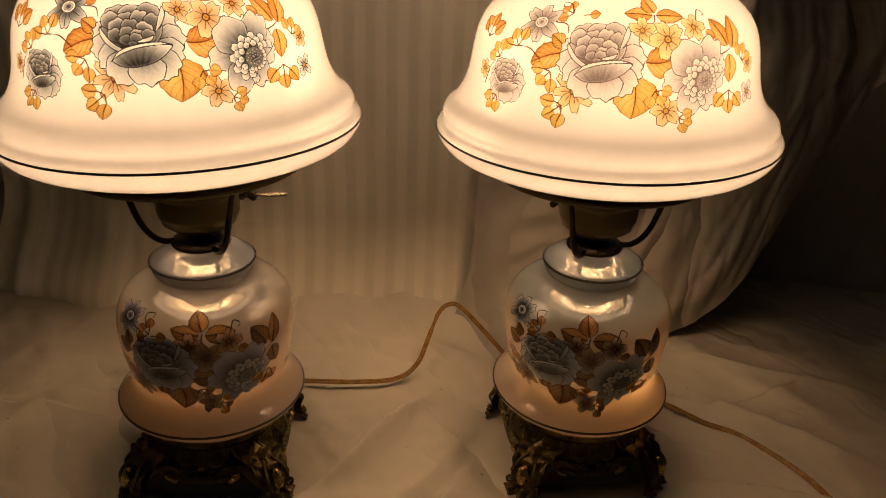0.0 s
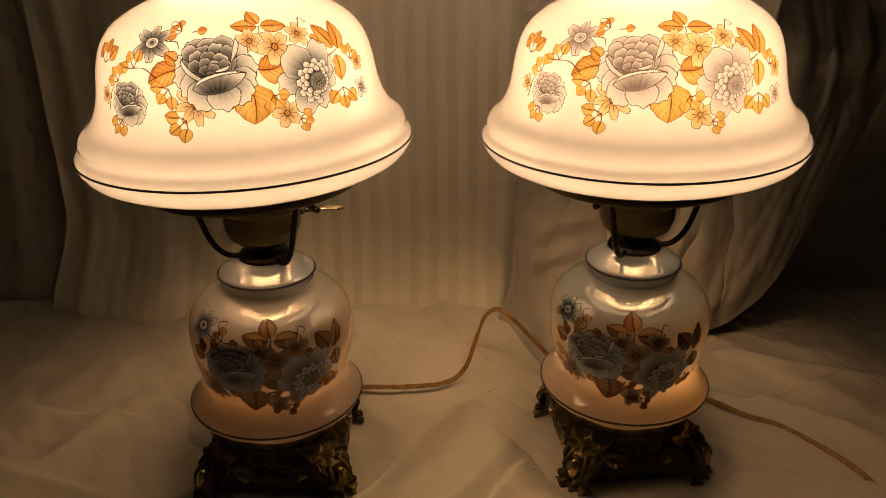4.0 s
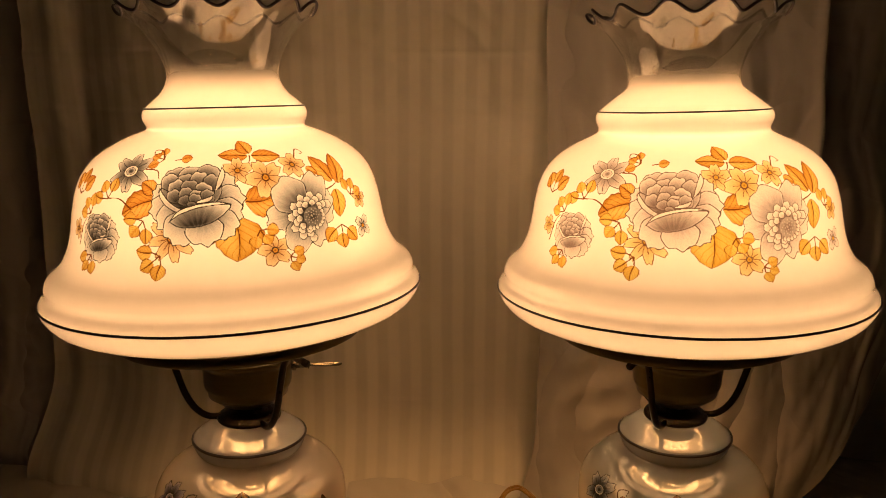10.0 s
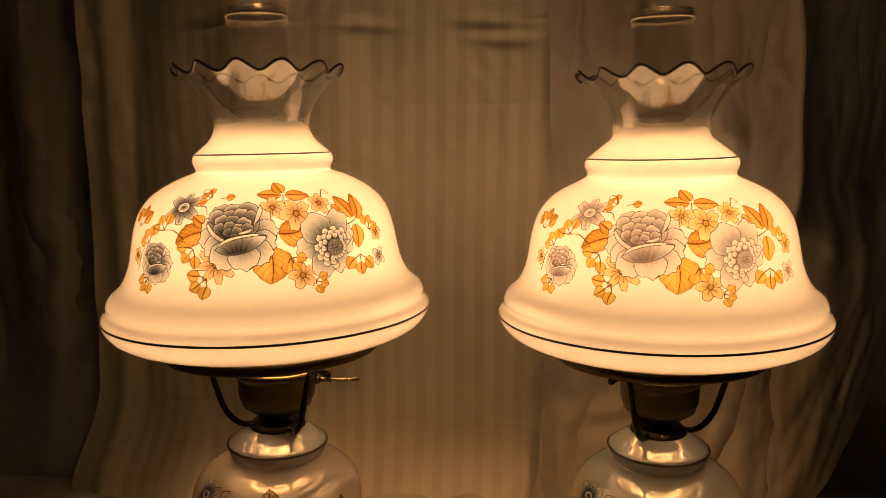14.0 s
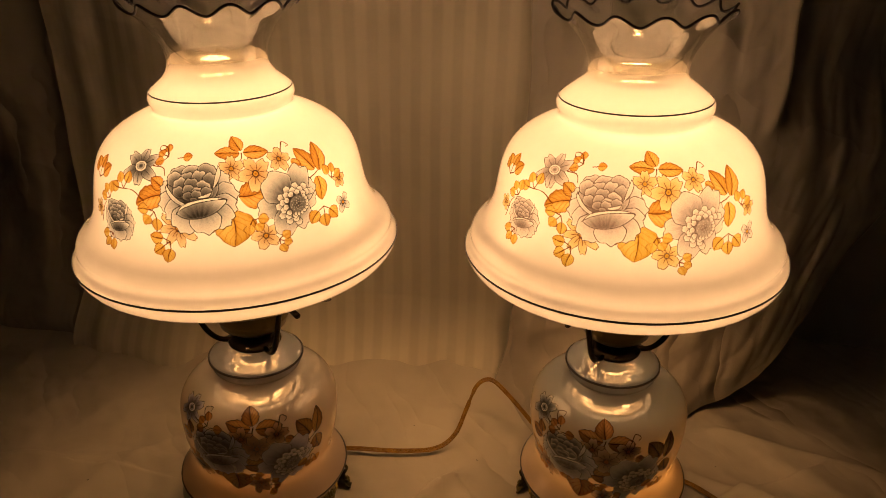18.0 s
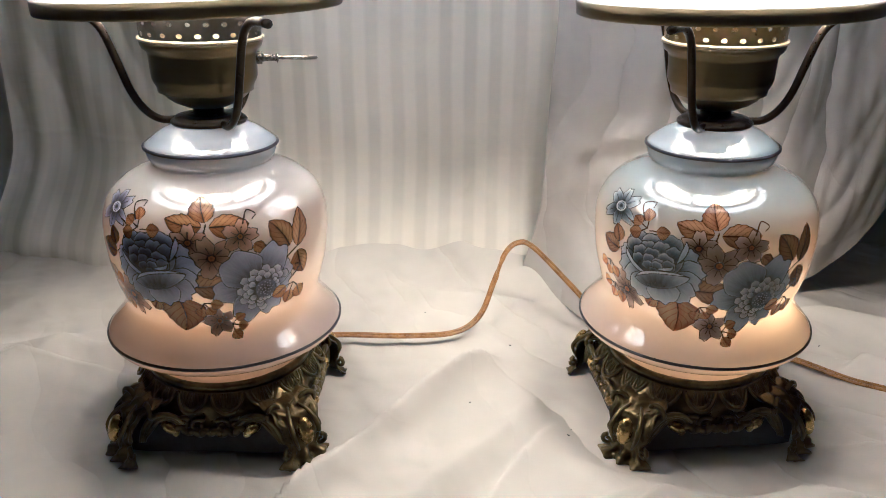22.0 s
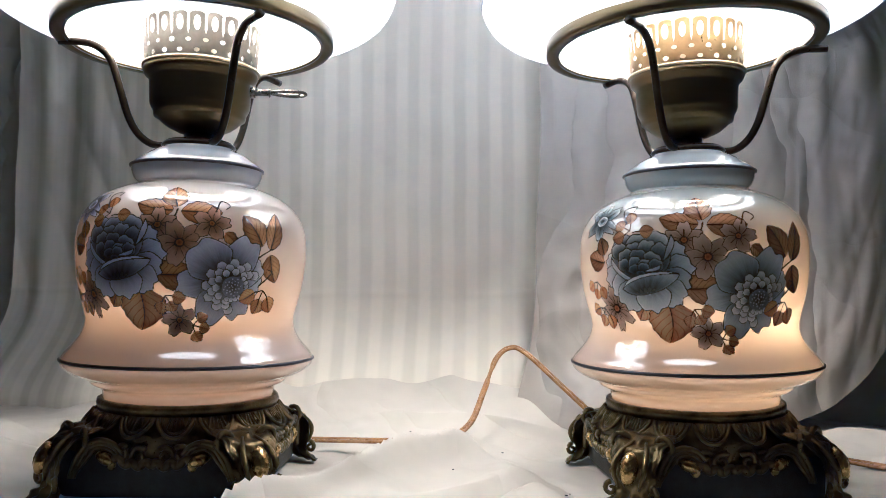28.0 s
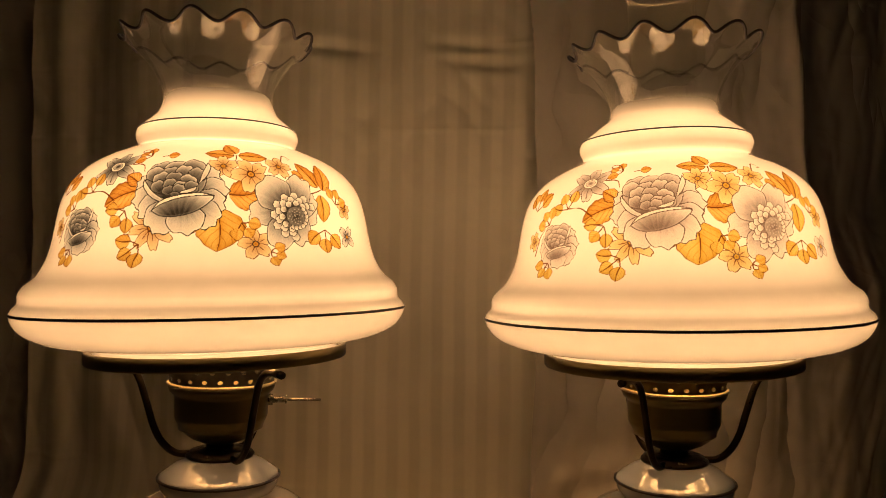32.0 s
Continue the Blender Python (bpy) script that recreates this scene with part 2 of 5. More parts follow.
# dark felt, also standing in for the shade under the pedestal
FELT_SHADE = plain("black_felt_shade", (0.035, 0.038, 0.038), (0.05, 0.054, 0.054), 0.95, scale=200, bump=0.3)
NICKEL = plain("tarnished_nickel", (0.09, 0.082, 0.066), (0.22, 0.20, 0.165), 0.3, metal=1.0, scale=90, bump=0.2)
CORD_PLASTIC = plain("gold_cord_plastic", (0.15, 0.078, 0.011), (0.29, 0.170, 0.028), 0.30, scale=120, bump=0.15, coat=0.3)
LINE_BLUE = plain("fired_blue_line", (0.010, 0.009, 0.024), (0.013, 0.012, 0.030), 0.45, scale=90, bump=0.0)
SHADE_OPAL = opal("opal_shade_glass", (0.50, 0.49, 0.48), (0.70, 0.775, 1.0), 0.41, f0=0.20, rough=0.015, clear_from=(0.464, 0.496, 0.87))
GLASS = glass("clear_glass")
# blue-to-peach tint; the creamy waist stop also holds inner glow as colour
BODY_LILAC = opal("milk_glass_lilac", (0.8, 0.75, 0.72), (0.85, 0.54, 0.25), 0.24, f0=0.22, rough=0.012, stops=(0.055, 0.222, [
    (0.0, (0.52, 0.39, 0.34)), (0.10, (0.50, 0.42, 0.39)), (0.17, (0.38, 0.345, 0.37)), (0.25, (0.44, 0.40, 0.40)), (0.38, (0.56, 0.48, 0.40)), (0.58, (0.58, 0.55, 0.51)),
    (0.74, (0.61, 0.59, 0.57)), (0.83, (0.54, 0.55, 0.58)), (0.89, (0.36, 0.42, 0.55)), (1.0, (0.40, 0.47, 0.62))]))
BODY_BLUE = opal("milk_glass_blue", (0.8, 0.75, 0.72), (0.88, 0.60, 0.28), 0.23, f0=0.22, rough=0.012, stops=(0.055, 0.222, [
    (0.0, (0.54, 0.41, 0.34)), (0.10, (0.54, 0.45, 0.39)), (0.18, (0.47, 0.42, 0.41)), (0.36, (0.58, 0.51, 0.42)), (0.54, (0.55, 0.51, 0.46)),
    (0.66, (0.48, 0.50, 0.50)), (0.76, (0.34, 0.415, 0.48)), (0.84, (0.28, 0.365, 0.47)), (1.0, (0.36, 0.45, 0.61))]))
RIM_GLINT = plain("painted_rim_glint", (0.50, 0.50, 0.48), (0.62, 0.62, 0.60), 0.5, scale=200, bump=0.1)
BULB_GLASS = glowing("lit_bulb", BULB_COLOUR, BULB)
BULB_NECK = plain("bulb_ceramic", (0.62, 0.61, 0.58), (0.70, 0.69, 0.66), 0.4, scale=40, bump=0.05)
NIGHT_BULB = glowing("lit_night_bulb", (1.0, 0.50, 0.16), 62.0)


# ---- mesh helpers ----
def part(name, bm, material, parent=None, label="", smooth=True):
    """Links a bmesh as one object, under a thing or part if one is given."""
    me = bpy.data.meshes.new(name)
    bm.to_mesh(me)
    bm.free()
    if smooth:
        me.polygons.foreach_set("use_smooth", [True] * len(me.polygons))
    me.materials.append(material)
    ob = new(name, me)
    if parent:
        ob.parent = parent
    return tagged(ob, label)


def catmull(points, steps):
    """A smooth line through the points."""
    p = [np.array(q, float) for q in points]
    p = [2 * p[0] - p[1]] + p + [2 * p[-1] - p[-2]]
    out = []
    for i in range(1, len(p) - 2):
        for k in range(steps):
            t = k / steps
            out.append(0.5 * (2 * p[i] + (p[i + 1] - p[i - 1]) * t + (2 * p[i - 1] - 5 * p[i] + 4 * p[i + 1] - p[i + 2]) * t * t
                              + (3 * p[i] - p[i - 1] - 3 * p[i + 1] + p[i + 2]) * t ** 3))
    out.append(p[-2])
    return out


def lathe(profile, seg=64, bm=None, steps=0, twist=None):
    """Turns (radius, height) pairs round the z axis. twist(radius, height, angle) may bend each point."""
    bm = bm or bmesh.new()
    if steps:
        profile = catmull(profile, steps)
    rings = []
    for r, h in profile:
        ring = []
        for k in range(seg):
            a = 2 * math.pi * k / seg
            rr, hh = twist(r, h, a) if twist else (r, h)
            ring.append(bm.verts.new((rr * math.cos(a), rr * math.sin(a), hh)))
        rings.append(ring)
    for a, b in zip(rings, rings[1:]):
        for k in range(seg):
            bm.faces.new((a[k], a[(k + 1) % seg], b[(k + 1) % seg], b[k]))
    return bm


def tube(points, radius, seg=8, bm=None, closed=False, flat=1.0):
    """A rod along the points; radius may be a list."""
    bm = bm or bmesh.new()
    pts = [Vector(p) for p in points]
    n = len(pts)
    rad = radius if isinstance(radius, (list, tuple)) else [radius] * n
    up = Vector((0.13, 0.21, 1)).normalized()
    rings = []
    for i, p in enumerate(pts):
        a = pts[(i - 1) % n] if closed or i else pts[0]
        b = pts[(i + 1) % n] if closed or i < n - 1 else pts[-1]
        d = (b - a).normalized()
        side = d.cross(up)
        if side.length < 0.05:
            side = d.cross(Vector((1, 0.2, 0)))
        side.normalize()
        nor = side.cross(d).normalized()
        rings.append([bm.verts.new(p + rad[i] * (math.cos(t) * side + flat * math.sin(t) * nor)) for t in (2 * math.pi * k / seg for k in range(seg))])
    for i in range(n if closed else n - 1):
        a, b = rings[i], rings[(i + 1) % n]
        for k in range(seg):
            bm.faces.new((a[k], a[(k + 1) % seg], b[(k + 1) % seg], b[k]))
    if not closed:
        bm.faces.new(rings[0][::-1])
        bm.faces.new(rings[-1])
    return bm


def blob(bm, centre, size, turn=None, seg=10):
    """An egg-shaped lump with the three half sizes."""
    m = Matrix.Translation(centre) @ (turn or Matrix.Identity(4)) @ Matrix.Diagonal((*size, 1))
    bmesh.ops.create_uvsphere(bm, u_segments=seg, v_segments=seg - 2, radius=1, matrix=m)
    return bm


def box(bm, lo, hi, bevel=0.0):
    c = [(a + b) / 2 for a, b in zip(lo, hi)]
    s = [b - a for a, b in zip(lo, hi)]
    made = bmesh.ops.create_cube(bm, size=1, matrix=Matrix.Translation(c) @ Matrix.Diagonal((*s, 1)))
    if bevel:
        edges = list({e for v in made["verts"] for e in v.link_edges})
        bmesh.ops.bevel(bm, geom=edges, offset=bevel, segments=2, affect="EDGES")
    return bm


def sheet(bm, nu, nv, at):
    """A grid of quads at at(u, v), u and v from 0 to 1."""
    grid = [[bm.verts.new(at(i / nu, j / nv)) for i in range(nu + 1)] for j in range(nv + 1)]
    for j in range(nv):
        for i in range(nu):
            bm.faces.new((grid[j][i], grid[j][i + 1], grid[j + 1][i + 1], grid[j + 1][i]))
    return bm


def ease(x, a, b):
    t = min(1.0, max(0.0, (x - a) / (b - a)))
    return t * t * (3 - 2 * t)


def wave(x, y, z=0.0):
    return noise.noise(Vector((x, y, z)))


# ---- the room round the table ----
def room():
    def slab(name, lo, hi, material, label):
        ob = part(name, box(bmesh.new(), lo, hi), material, smooth=False)
        tagged(ob, label, "wall" if "wall" in name else name, kind="structure")
    slab("wall_north", (-2.0, 1.22, -0.75), (2.0, 1.32, 1.75), WALL_PAINT, "dim painted wall behind the hung sheets")
    slab("wall_south", (-2.0, -2.3, -0.75), (2.0, -2.2, 1.75), WALL_PAINT, "dim painted wall facing the lamps")
    slab("wall_west", (-2.1, -2.3, -0.75), (-2.0, 2.3, 1.75), WALL_PAINT, "dim painted side wall of the room")
    slab("wall_east", (2.0, -2.3, -0.75), (2.1, 2.3, 1.75), WALL_PAINT, "dim painted side wall of the room")
    slab("ceiling", (-2.1, -2.3, 1.75), (2.1, 2.3, 1.85), WALL_PAINT, "dim painted ceiling of the room")
    slab("floor", (-2.1, -2.3, -0.85), (2.1, 2.3, -0.75), FLOOR_BOARD, "dark carpeted floor of the room")


room()


def table():
    top = tagged(new("table"), "wooden table hidden under white sheets", "table")
    part("tabletop", box(bmesh.new(), (-0.85, 0.1, -0.21), (0.85, 1.12, -0.18), 0.004), TABLE_WOOD, top, smooth=False)
    for x in (-0.78, 0.74):
        for y in (0.16, 1.02):
            part("leg", box(bmesh.new(), (x, y, -0.75), (x + 0.05, y + 0.05, -0.21), 0.004), TABLE_WOOD, top, smooth=False)


table()


def floor_height(x, y):
    """The white sheet on the table: soft wrinkles that run towards the lamps."""
    h = 0.004 * wave(x * 5, y * 5, 3) + 0.0025 * wave(x * 11, y * 11, 7) - 0.008 * abs(wave(x * 8 + y * 3, y * 8, 17)) - 0.004 * abs(wave(x * 19, y * 17 - x * 6, 27))
    for (x0, y0, x1, y1, width, rise) in FOLDS:
        dx, dy = x1 - x0, y1 - y0
        ln = math.hypot(dx, dy)
        u = ((x - x0) * dx + (y - y0) * dy) / ln
        d = ((x - x0) * dy - (y - y0) * dx) / ln + 0.008 * wave(u * 14, x0 * 9)
        h += 2.2 * rise * math.exp(-(abs(d) / width) ** 1.25) * ease(u, -0.03, 0.04) * ease(-u, -ln - 0.03, -ln + 0.04)
    for x0, y0, x1, y1, step in LAPS:
        dx, dy = x1 - x0, y1 - y0
        ln = math.hypot(dx, dy)
        u = ((x - x0) * dx + (y - y0) * dy) / ln
        d = ((x - x0) * dy - (y - y0) * dx) / ln + 0.006 * wave(u * 9, x0 * 7)
        h += 1.7 * step * ease(d, -0.003, 0.002) * math.exp(-max(0.0, d) / 0.05) * ease(u, -0.02, 0.05) * ease(-u, -ln, -ln + 0.08)
    for cx, cy in ((LEFT[0], LEFT[1]), (RIGHT[0], RIGHT[1])):
        k = ease(math.hypot(x - cx, y - cy), 0.09, 0.13)
        h = h * k - 0.001 * (1 - k)
    return h


LEFT = (-0.1911, 0.5787)
RIGHT = (0.1481, 0.6057)
LAPS = [(-0.165, 0.40, 0.01, 0.70, 0.011), (0.16, 0.50, 0.40, 0.42, 0.010), (-0.60, 0.64, -0.28, 0.62, 0.008), (0.04, 0.42, 0.14, 0.53, 0.007), (0.28, 0.66, 0.46, 0.74, 0.006), (-0.02, 0.44, 0.08, 0.64, 0.005), (0.24, 0.56, 0.50, 0.52, 0.007)]
FOLDS = [
    (-0.13, 0.46, 0.00, 0.66, 0.009, 0.009), (-0.155, 0.44, -0.02, 0.64, 0.007, -0.004), (-0.06, 0.46, 0.06, 0.62, 0.02, 0.005), (0.02, 0.44, 0.10, 0.50, 0.012, 0.006),
    (-0.52, 0.62, -0.30, 0.66, 0.015, 0.006), (-0.50, 0.46, -0.33, 0.70, 0.018, 0.005), (-0.60, 0.56, -0.36, 0.52, 0.015, 0.006),
    (0.20, 0.50, 0.38, 0.44, 0.015, 0.007), (0.26, 0.70, 0.44, 0.60, 0.012, 0.005), (0.30, 0.78, 0.52, 0.70, 0.02, 0.007),
    (-0.10, 0.78, 0.06, 0.76, 0.02, 0.006), (-0.34, 0.76, -0.22, 0.84, 0.018, 0.007), (0.06, 0.52, 0.22, 0.46, 0.02, 0.006),
]


def table_sheet():
    def at(u, v):
        x, y = -0.85 + 1.7 * u, 0.10 + 1.0 * v
        rise = 0.060 * max(0.0, min(1.0, (y - 0.735) / 0.127)) ** 2.0 * (1 - ease(x, 0.18, 0.30)) * ease(x, -0.46, -0.30)
        away = max(0.0, (x - 0.31) * 0.65 + (y - 0.82) * 0.76 + 0.015)
        return (x, y, floor_height(x, y) + rise - 0.16 * away ** 1.25)
    ob = part("bed_sheet", sheet(bmesh.new(), 500, 300, at), WHITE_SHEET)
    tagged(ob, "white cotton sheet, creased, laid over the table", "sheet")


table_sheet()


def lint():
    """Dark specks of lint that lie on the sheet."""
    bm = bmesh.new()
    rng = random.Random(4)
    spots = [(-0.014, 0.586), (-0.060, 0.748), (0.061, 0.569), (0.058, 0.560), (-0.02, 0.80), (-0.40, 0.60), (-0.38, 0.575), (-0.27, 0.73), (0.02, 0.70), (0.30, 0.72)]
    for x, y in spots:
        blob(bm, (x, y, floor_height(x, y) + 0.0006), (rng.uniform(0.0006, 0.0018), 0.0005, 0.0004), Matrix.Rotation(rng.uniform(0, 3), 4, "Z"), 6)
    tagged(part("lint", bm, LINE_BLUE), "dark specks of lint on the white sheet", "lint", kind="stuff")


lint()


def striped_backdrop():
    def at(u, v):
        x, z = -0.572 + 0.717 * u, -0.016 + 1.03 * v
        fold = 0.0055 * math.sin(x * 45 + 2 * wave(x * 3, z * 2)) * ease(z, 0.02, 0.25) + 0.012 * wave(x * 5, z * 1.5, 1) + 0.0055 * wave(x * 20, z * 3, 5)
        fold -= (0.0045 * abs(wave(x * 17, z * 11, 33)) + 0.0030 * abs(wave(x * 34, z * 26, 35))) * ease(z, 0.30, 0.50) + 0.0025 * abs(wave(x * 12, z * 8, 37))
        # pressed cross folds and two sagging pockets near the top
        for level, deep in ((0.515, 0.0030), (0.448, 0.0016), (0.604, 0.0026), (0.12, 0.0012)):
            d = (z - level - 0.006 * wave(x * 6, level * 9)) / 0.0026
            fold -= deep * math.exp(-d * d) * max(0.0, 0.35 + 1.1 * wave(x * 7, level * 20))
        for cx, cz in ((-0.02, 0.605), (0.0, 0.585), (-0.16, 0.60)):
            fold += 0.008 * math.exp(-((x - cx) / 0.035) ** 2 - ((z - cz) / 0.007) ** 2)
        left = 0.11 * ease(-x, 0.26, 0.56) - 0.020 * math.exp(-((x + 0.528) / 0.022) ** 2) - 0.010 * abs(wave(x * 13 + z * 5, z * 3, 71)) * ease(-x, 0.30, 0.42)
        return (x + 0.012 * wave(z * 3, 9) * (1 - ease(u, 0, 0.2)), 0.865 - 0.015 * z + fold + left - (0.040 + 0.045 * ease(-x, 0.28, 0.42)) * (1 - ease(z, 0.0, 0.15)) ** 2, z)
    ob = part("striped_sheet", sheet(bmesh.new(), 290, 420, at), STRIPED_SHEET)
    tagged(ob, "pale satin-striped sheet hung as a backdrop", "sheet")


striped_backdrop()


def right_drape():
    def at(u, v):
        s = v * 1.02
        x = 0.045 + 0.575 * u
        edge = 0.012 * math.sin(v * 5) * (1 - u) - 0.012 * (1 - ease(s, 0, 0.10)) * (1 - u) + 0.004 * wave(s * 8, 3) * (1 - u)
        low = 0.0
        if x > 0.28:
            k = min(1.0, (x - 0.28) / 0.16)
            low = 0.24 * (1 - math.sqrt(max(0.0, 1 - k * k))) if x < 0.415 else 0.110 + (x - 0.415) * 1.6
        z = 0.004 + low + s
        fold = 0.010 * wave(x * 9, s * 2.5, 4) + 0.008 * math.sin(x * 38 + 3 * wave(x * 2, s * 2)) * ease(s, 0.1, 0.4) + 0.004 * wave(x * 24, s * 9, 6) - (0.020 * abs(wave(x * 11 + s * 7, s * 4 - x * 3, 12)) + 0.009 * abs(wave(x * 23 - s * 9, s * 9, 15))) * ease(x, 0.15, 0.26) - 0.005 * abs(wave(x * 9, s * 5, 12)) - 0.010 * abs(wave(x * 15 + 0.6 * s, s * 2.0, 31)) * ease(x, 0.18, 0.26) - 0.006 * abs(wave(x * 34, s * 3.0, 41))
        hem = -0.010 * math.exp(-((x - 0.311 - 0.006 * math.sin(z * 16)) / 0.007) ** 2) * ease(z, 0.36, 0.40)
        back = 0.10 * ease(x, 0.31, 0.55) + 0.058 * ease(x, 0.316, 0.340) * ease(z, 0.34, 0.44)
        ripple = 0.0025 * math.sin(z * 150 + 5 * wave(x * 8, z * 4)) * math.exp(-((z - 0.13) / 0.05) ** 2) * (1 - ease(x, 0.12, 0.2)) * ease(x, 0.05, 0.08)
        spread = ease(x, 0.045, 0.135) * (1 - ease(x, 0.20, 0.32))
        y = 0.822 + fold * ease(z, 0.0, 0.08) + hem + back + ripple - 0.125 * (1 - ease(z, 0.0, 0.10)) ** 2 * spread
        return (x + edge, y, z)
    ob = part("hung_sheet", sheet(bmesh.new(), 200, 220, at), DRAPE_DIMMED)
    tagged(ob, "crumpled white sheet with a rounded corner, hung beside the striped one", "sheet")


right_drape()


def left_drape():
    def at(u, v):
        x, z = -1.03 + 0.49 * u, -0.020 + 1.03 * v
        fold = 0.016 * math.sin(x * 40 + 2.5 * wave(x * 3, z * 1.5, 8)) + 0.012 * wave(x * 8, z * 3, 2) + 0.004 * wave(x * 25, z * 8, 2) - 0.006 * abs(wave(x * 12, z * 7, 22)) - 0.012 * abs(wave(x * 17, z * 1.8, 52))
        return (x, 0.995 + 0.07 * (1 - u) + fold * ease(z, 0.0, 0.10) - 0.09 * (1 - ease(z, 0.0, 0.15)) ** 2, z)
    ob = part("hung_sheet", sheet(bmesh.new(), 160, 160, at), DRAPE_DIMMED)
    tagged(ob, "white sheet hanging in loose upright folds", "sheet")


left_drape()


# ---- the lamps ----
SHADE_PROFILE = [
    (0.0840, 0.2935), (0.0846, 0.2985), (0.0870, 0.3025), (0.0890, 0.3040), (0.0910, 0.3052), (0.1020, 0.3068), (0.1170, 0.3100), (0.1285, 0.3160), (0.1340, 0.3232), (0.1355, 0.3285),
    (0.1342, 0.3330), (0.1312, 0.3362), (0.1305, 0.3390), (0.1305, 0.3425), (0.1275, 0.3480), (0.1200, 0.3545), (0.1145, 0.3640), (0.1110, 0.3740), (0.1088, 0.3850), (0.1068, 0.3960),
    (0.1035, 0.4080), (0.0985, 0.4180), (0.0900, 0.4275), (0.0780, 0.4355), (0.0640, 0.4420), (0.0575, 0.4450),
    (0.0578, 0.4485), (0.0592, 0.4520), (0.0592, 0.4560), (0.0572, 0.4595), (0.0520, 0.4640), (0.0455, 0.4695), (0.0405, 0.4752), (0.0389, 0.4810),
    (0.0395, 0.4875), (0.0425, 0.4960), (0.0478, 0.5050), (0.0545, 0.5140), (0.0604, 0.5208), (0.0665, 0.5265)]
BODY_PROFILE = [
    (0.0520, 0.0530), (0.0540, 0.0560), (0.0545, 0.0600), (0.0560, 0.0630), (0.0610, 0.0655), (0.0625, 0.0670), (0.0640, 0.0690), (0.0730, 0.0725), (0.0790, 0.0770),
    (0.0803, 0.0815), (0.0780, 0.0860), (0.0735, 0.0910), (0.0692, 0.0970), (0.0668, 0.1030), (0.0666, 0.1090), (0.0692, 0.1190), (0.0718, 0.1300), (0.0734, 0.1430), (0.0739, 0.1540),
    (0.0732, 0.1640), (0.0708, 0.1725), (0.0665, 0.1798), (0.0608, 0.1855), (0.0540, 0.1900), (0.0465, 0.1933), (0.0412, 0.1950), (0.0388, 0.1962), (0.0386, 0.1974), (0.0400, 0.1990), (0.0416, 0.2020),
    (0.0425, 0.2060), (0.0426, 0.2084), (0.0412, 0.2108), (0.0372, 0.2138), (0.0340, 0.2162), (0.0310, 0.2180), (0.0262, 0.2204), (0.0225, 0.2222), (0.0100, 0.2226)]


def ruffle(r, h, a):
    """The crimped rim of the shade."""
    k = ease(r, 0.050, 0.066) * ease(h, 0.510, 0.522)
    w = math.cos(13 * a)
    return r + 0.0030 * k * w, h + 0.0039 * k * math.cos(13 * a + 0.6) - 0.001 * k


def ring_line(bm, r, h, height, out=0.0004, seg=96):
    return lathe([(r, h - height / 2), (r + out, h - height / 4), (r + out, h + height / 4), (r, h + height / 2)], seg, bm)


def gallery(bm, r, z0):
    """A pierced brass crown: two rows of round holes and a row of slotted fingers with round tops."""
    count = 22

    def cell(a0, a1, v0, v1, hw, hh, arch=False):
        outer, inner = [], []
        am, vm = (a0 + a1) / 2, (v0 + v1) / 2
        for k in range(16):
            t = 2 * math.pi * k / 16
            c, s = math.cos(t), math.sin(t)
            m = max(abs(c), abs(s))
            oc, osn = (math.copysign(round(abs(c / m) * 2) / 2, c), math.copysign(round(abs(s / m) * 2) / 2, s))
            if arch and osn > -1:
                oc *= 0.84
                osn *= 1 - 0.30 * abs(oc) ** 3 if osn > 0 else 1
            outer.append((am + oc * (a1 - a0) / 2, vm + osn * (v1 - v0) / 2))
            inner.append((am + c * hw * (a1 - a0) / 2, vm + s * hh * (v1 - v0) / 2))

        def put(p):
            rr = r + 0.002 * (p[1] - z0) / 0.028
            return bm.verts.new((rr * math.cos(p[0]), rr * math.sin(p[0]), p[1]))
        o, n = [put(p) for p in outer], [put(p) for p in inner]
        for k in range(16):
            j = (k + 1) % 16
            bm.faces.new((o[k], o[j], n[j], n[k]))
    step = 2 * math.pi / count
    for k in range(count):
        a = k * step
        cell(a, a + step, z0, z0 + 0.0065, 0.34, 0.42)
        cell(a + step / 2, a + step * 1.5, z0 + 0.0065, z0 + 0.0130, 0.34, 0.42)
        cell(a, a + step, z0 + 0.0130, z0 + 0.0280, 0.42, 0.66, True)
    bmesh.ops.remove_doubles(bm, verts=bm.verts, dist=0.0002)
    return bm


def scroll(bm, centre, along, up, size, turns, radius, start=0.0, grow=1.0):
    """A tapering spiral tube in the plane of two directions."""
    along, up, centre = Vector(along), Vector(up), Vector(centre)
    pts, rad = [], []
    n = int(14 * turns)
    for k in range(n + 1):
        t = k / n
        a = start + grow * 2 * math.pi * turns * t
        q = size * (1 - 0.80 * t)
        pts.append(centre + along * q * math.cos(a) + up * q * math.sin(a))
        rad.append(radius * (1.0 - 0.45 * t))
    return tube(pts, rad, 6, bm)


def base_outline(a, round_, reach):
    """Radius of a square with hollow sides and drawn-out corners."""
    c = abs(math.cos(2 * a))
    return round_ + reach * (1 - c) ** 1.3


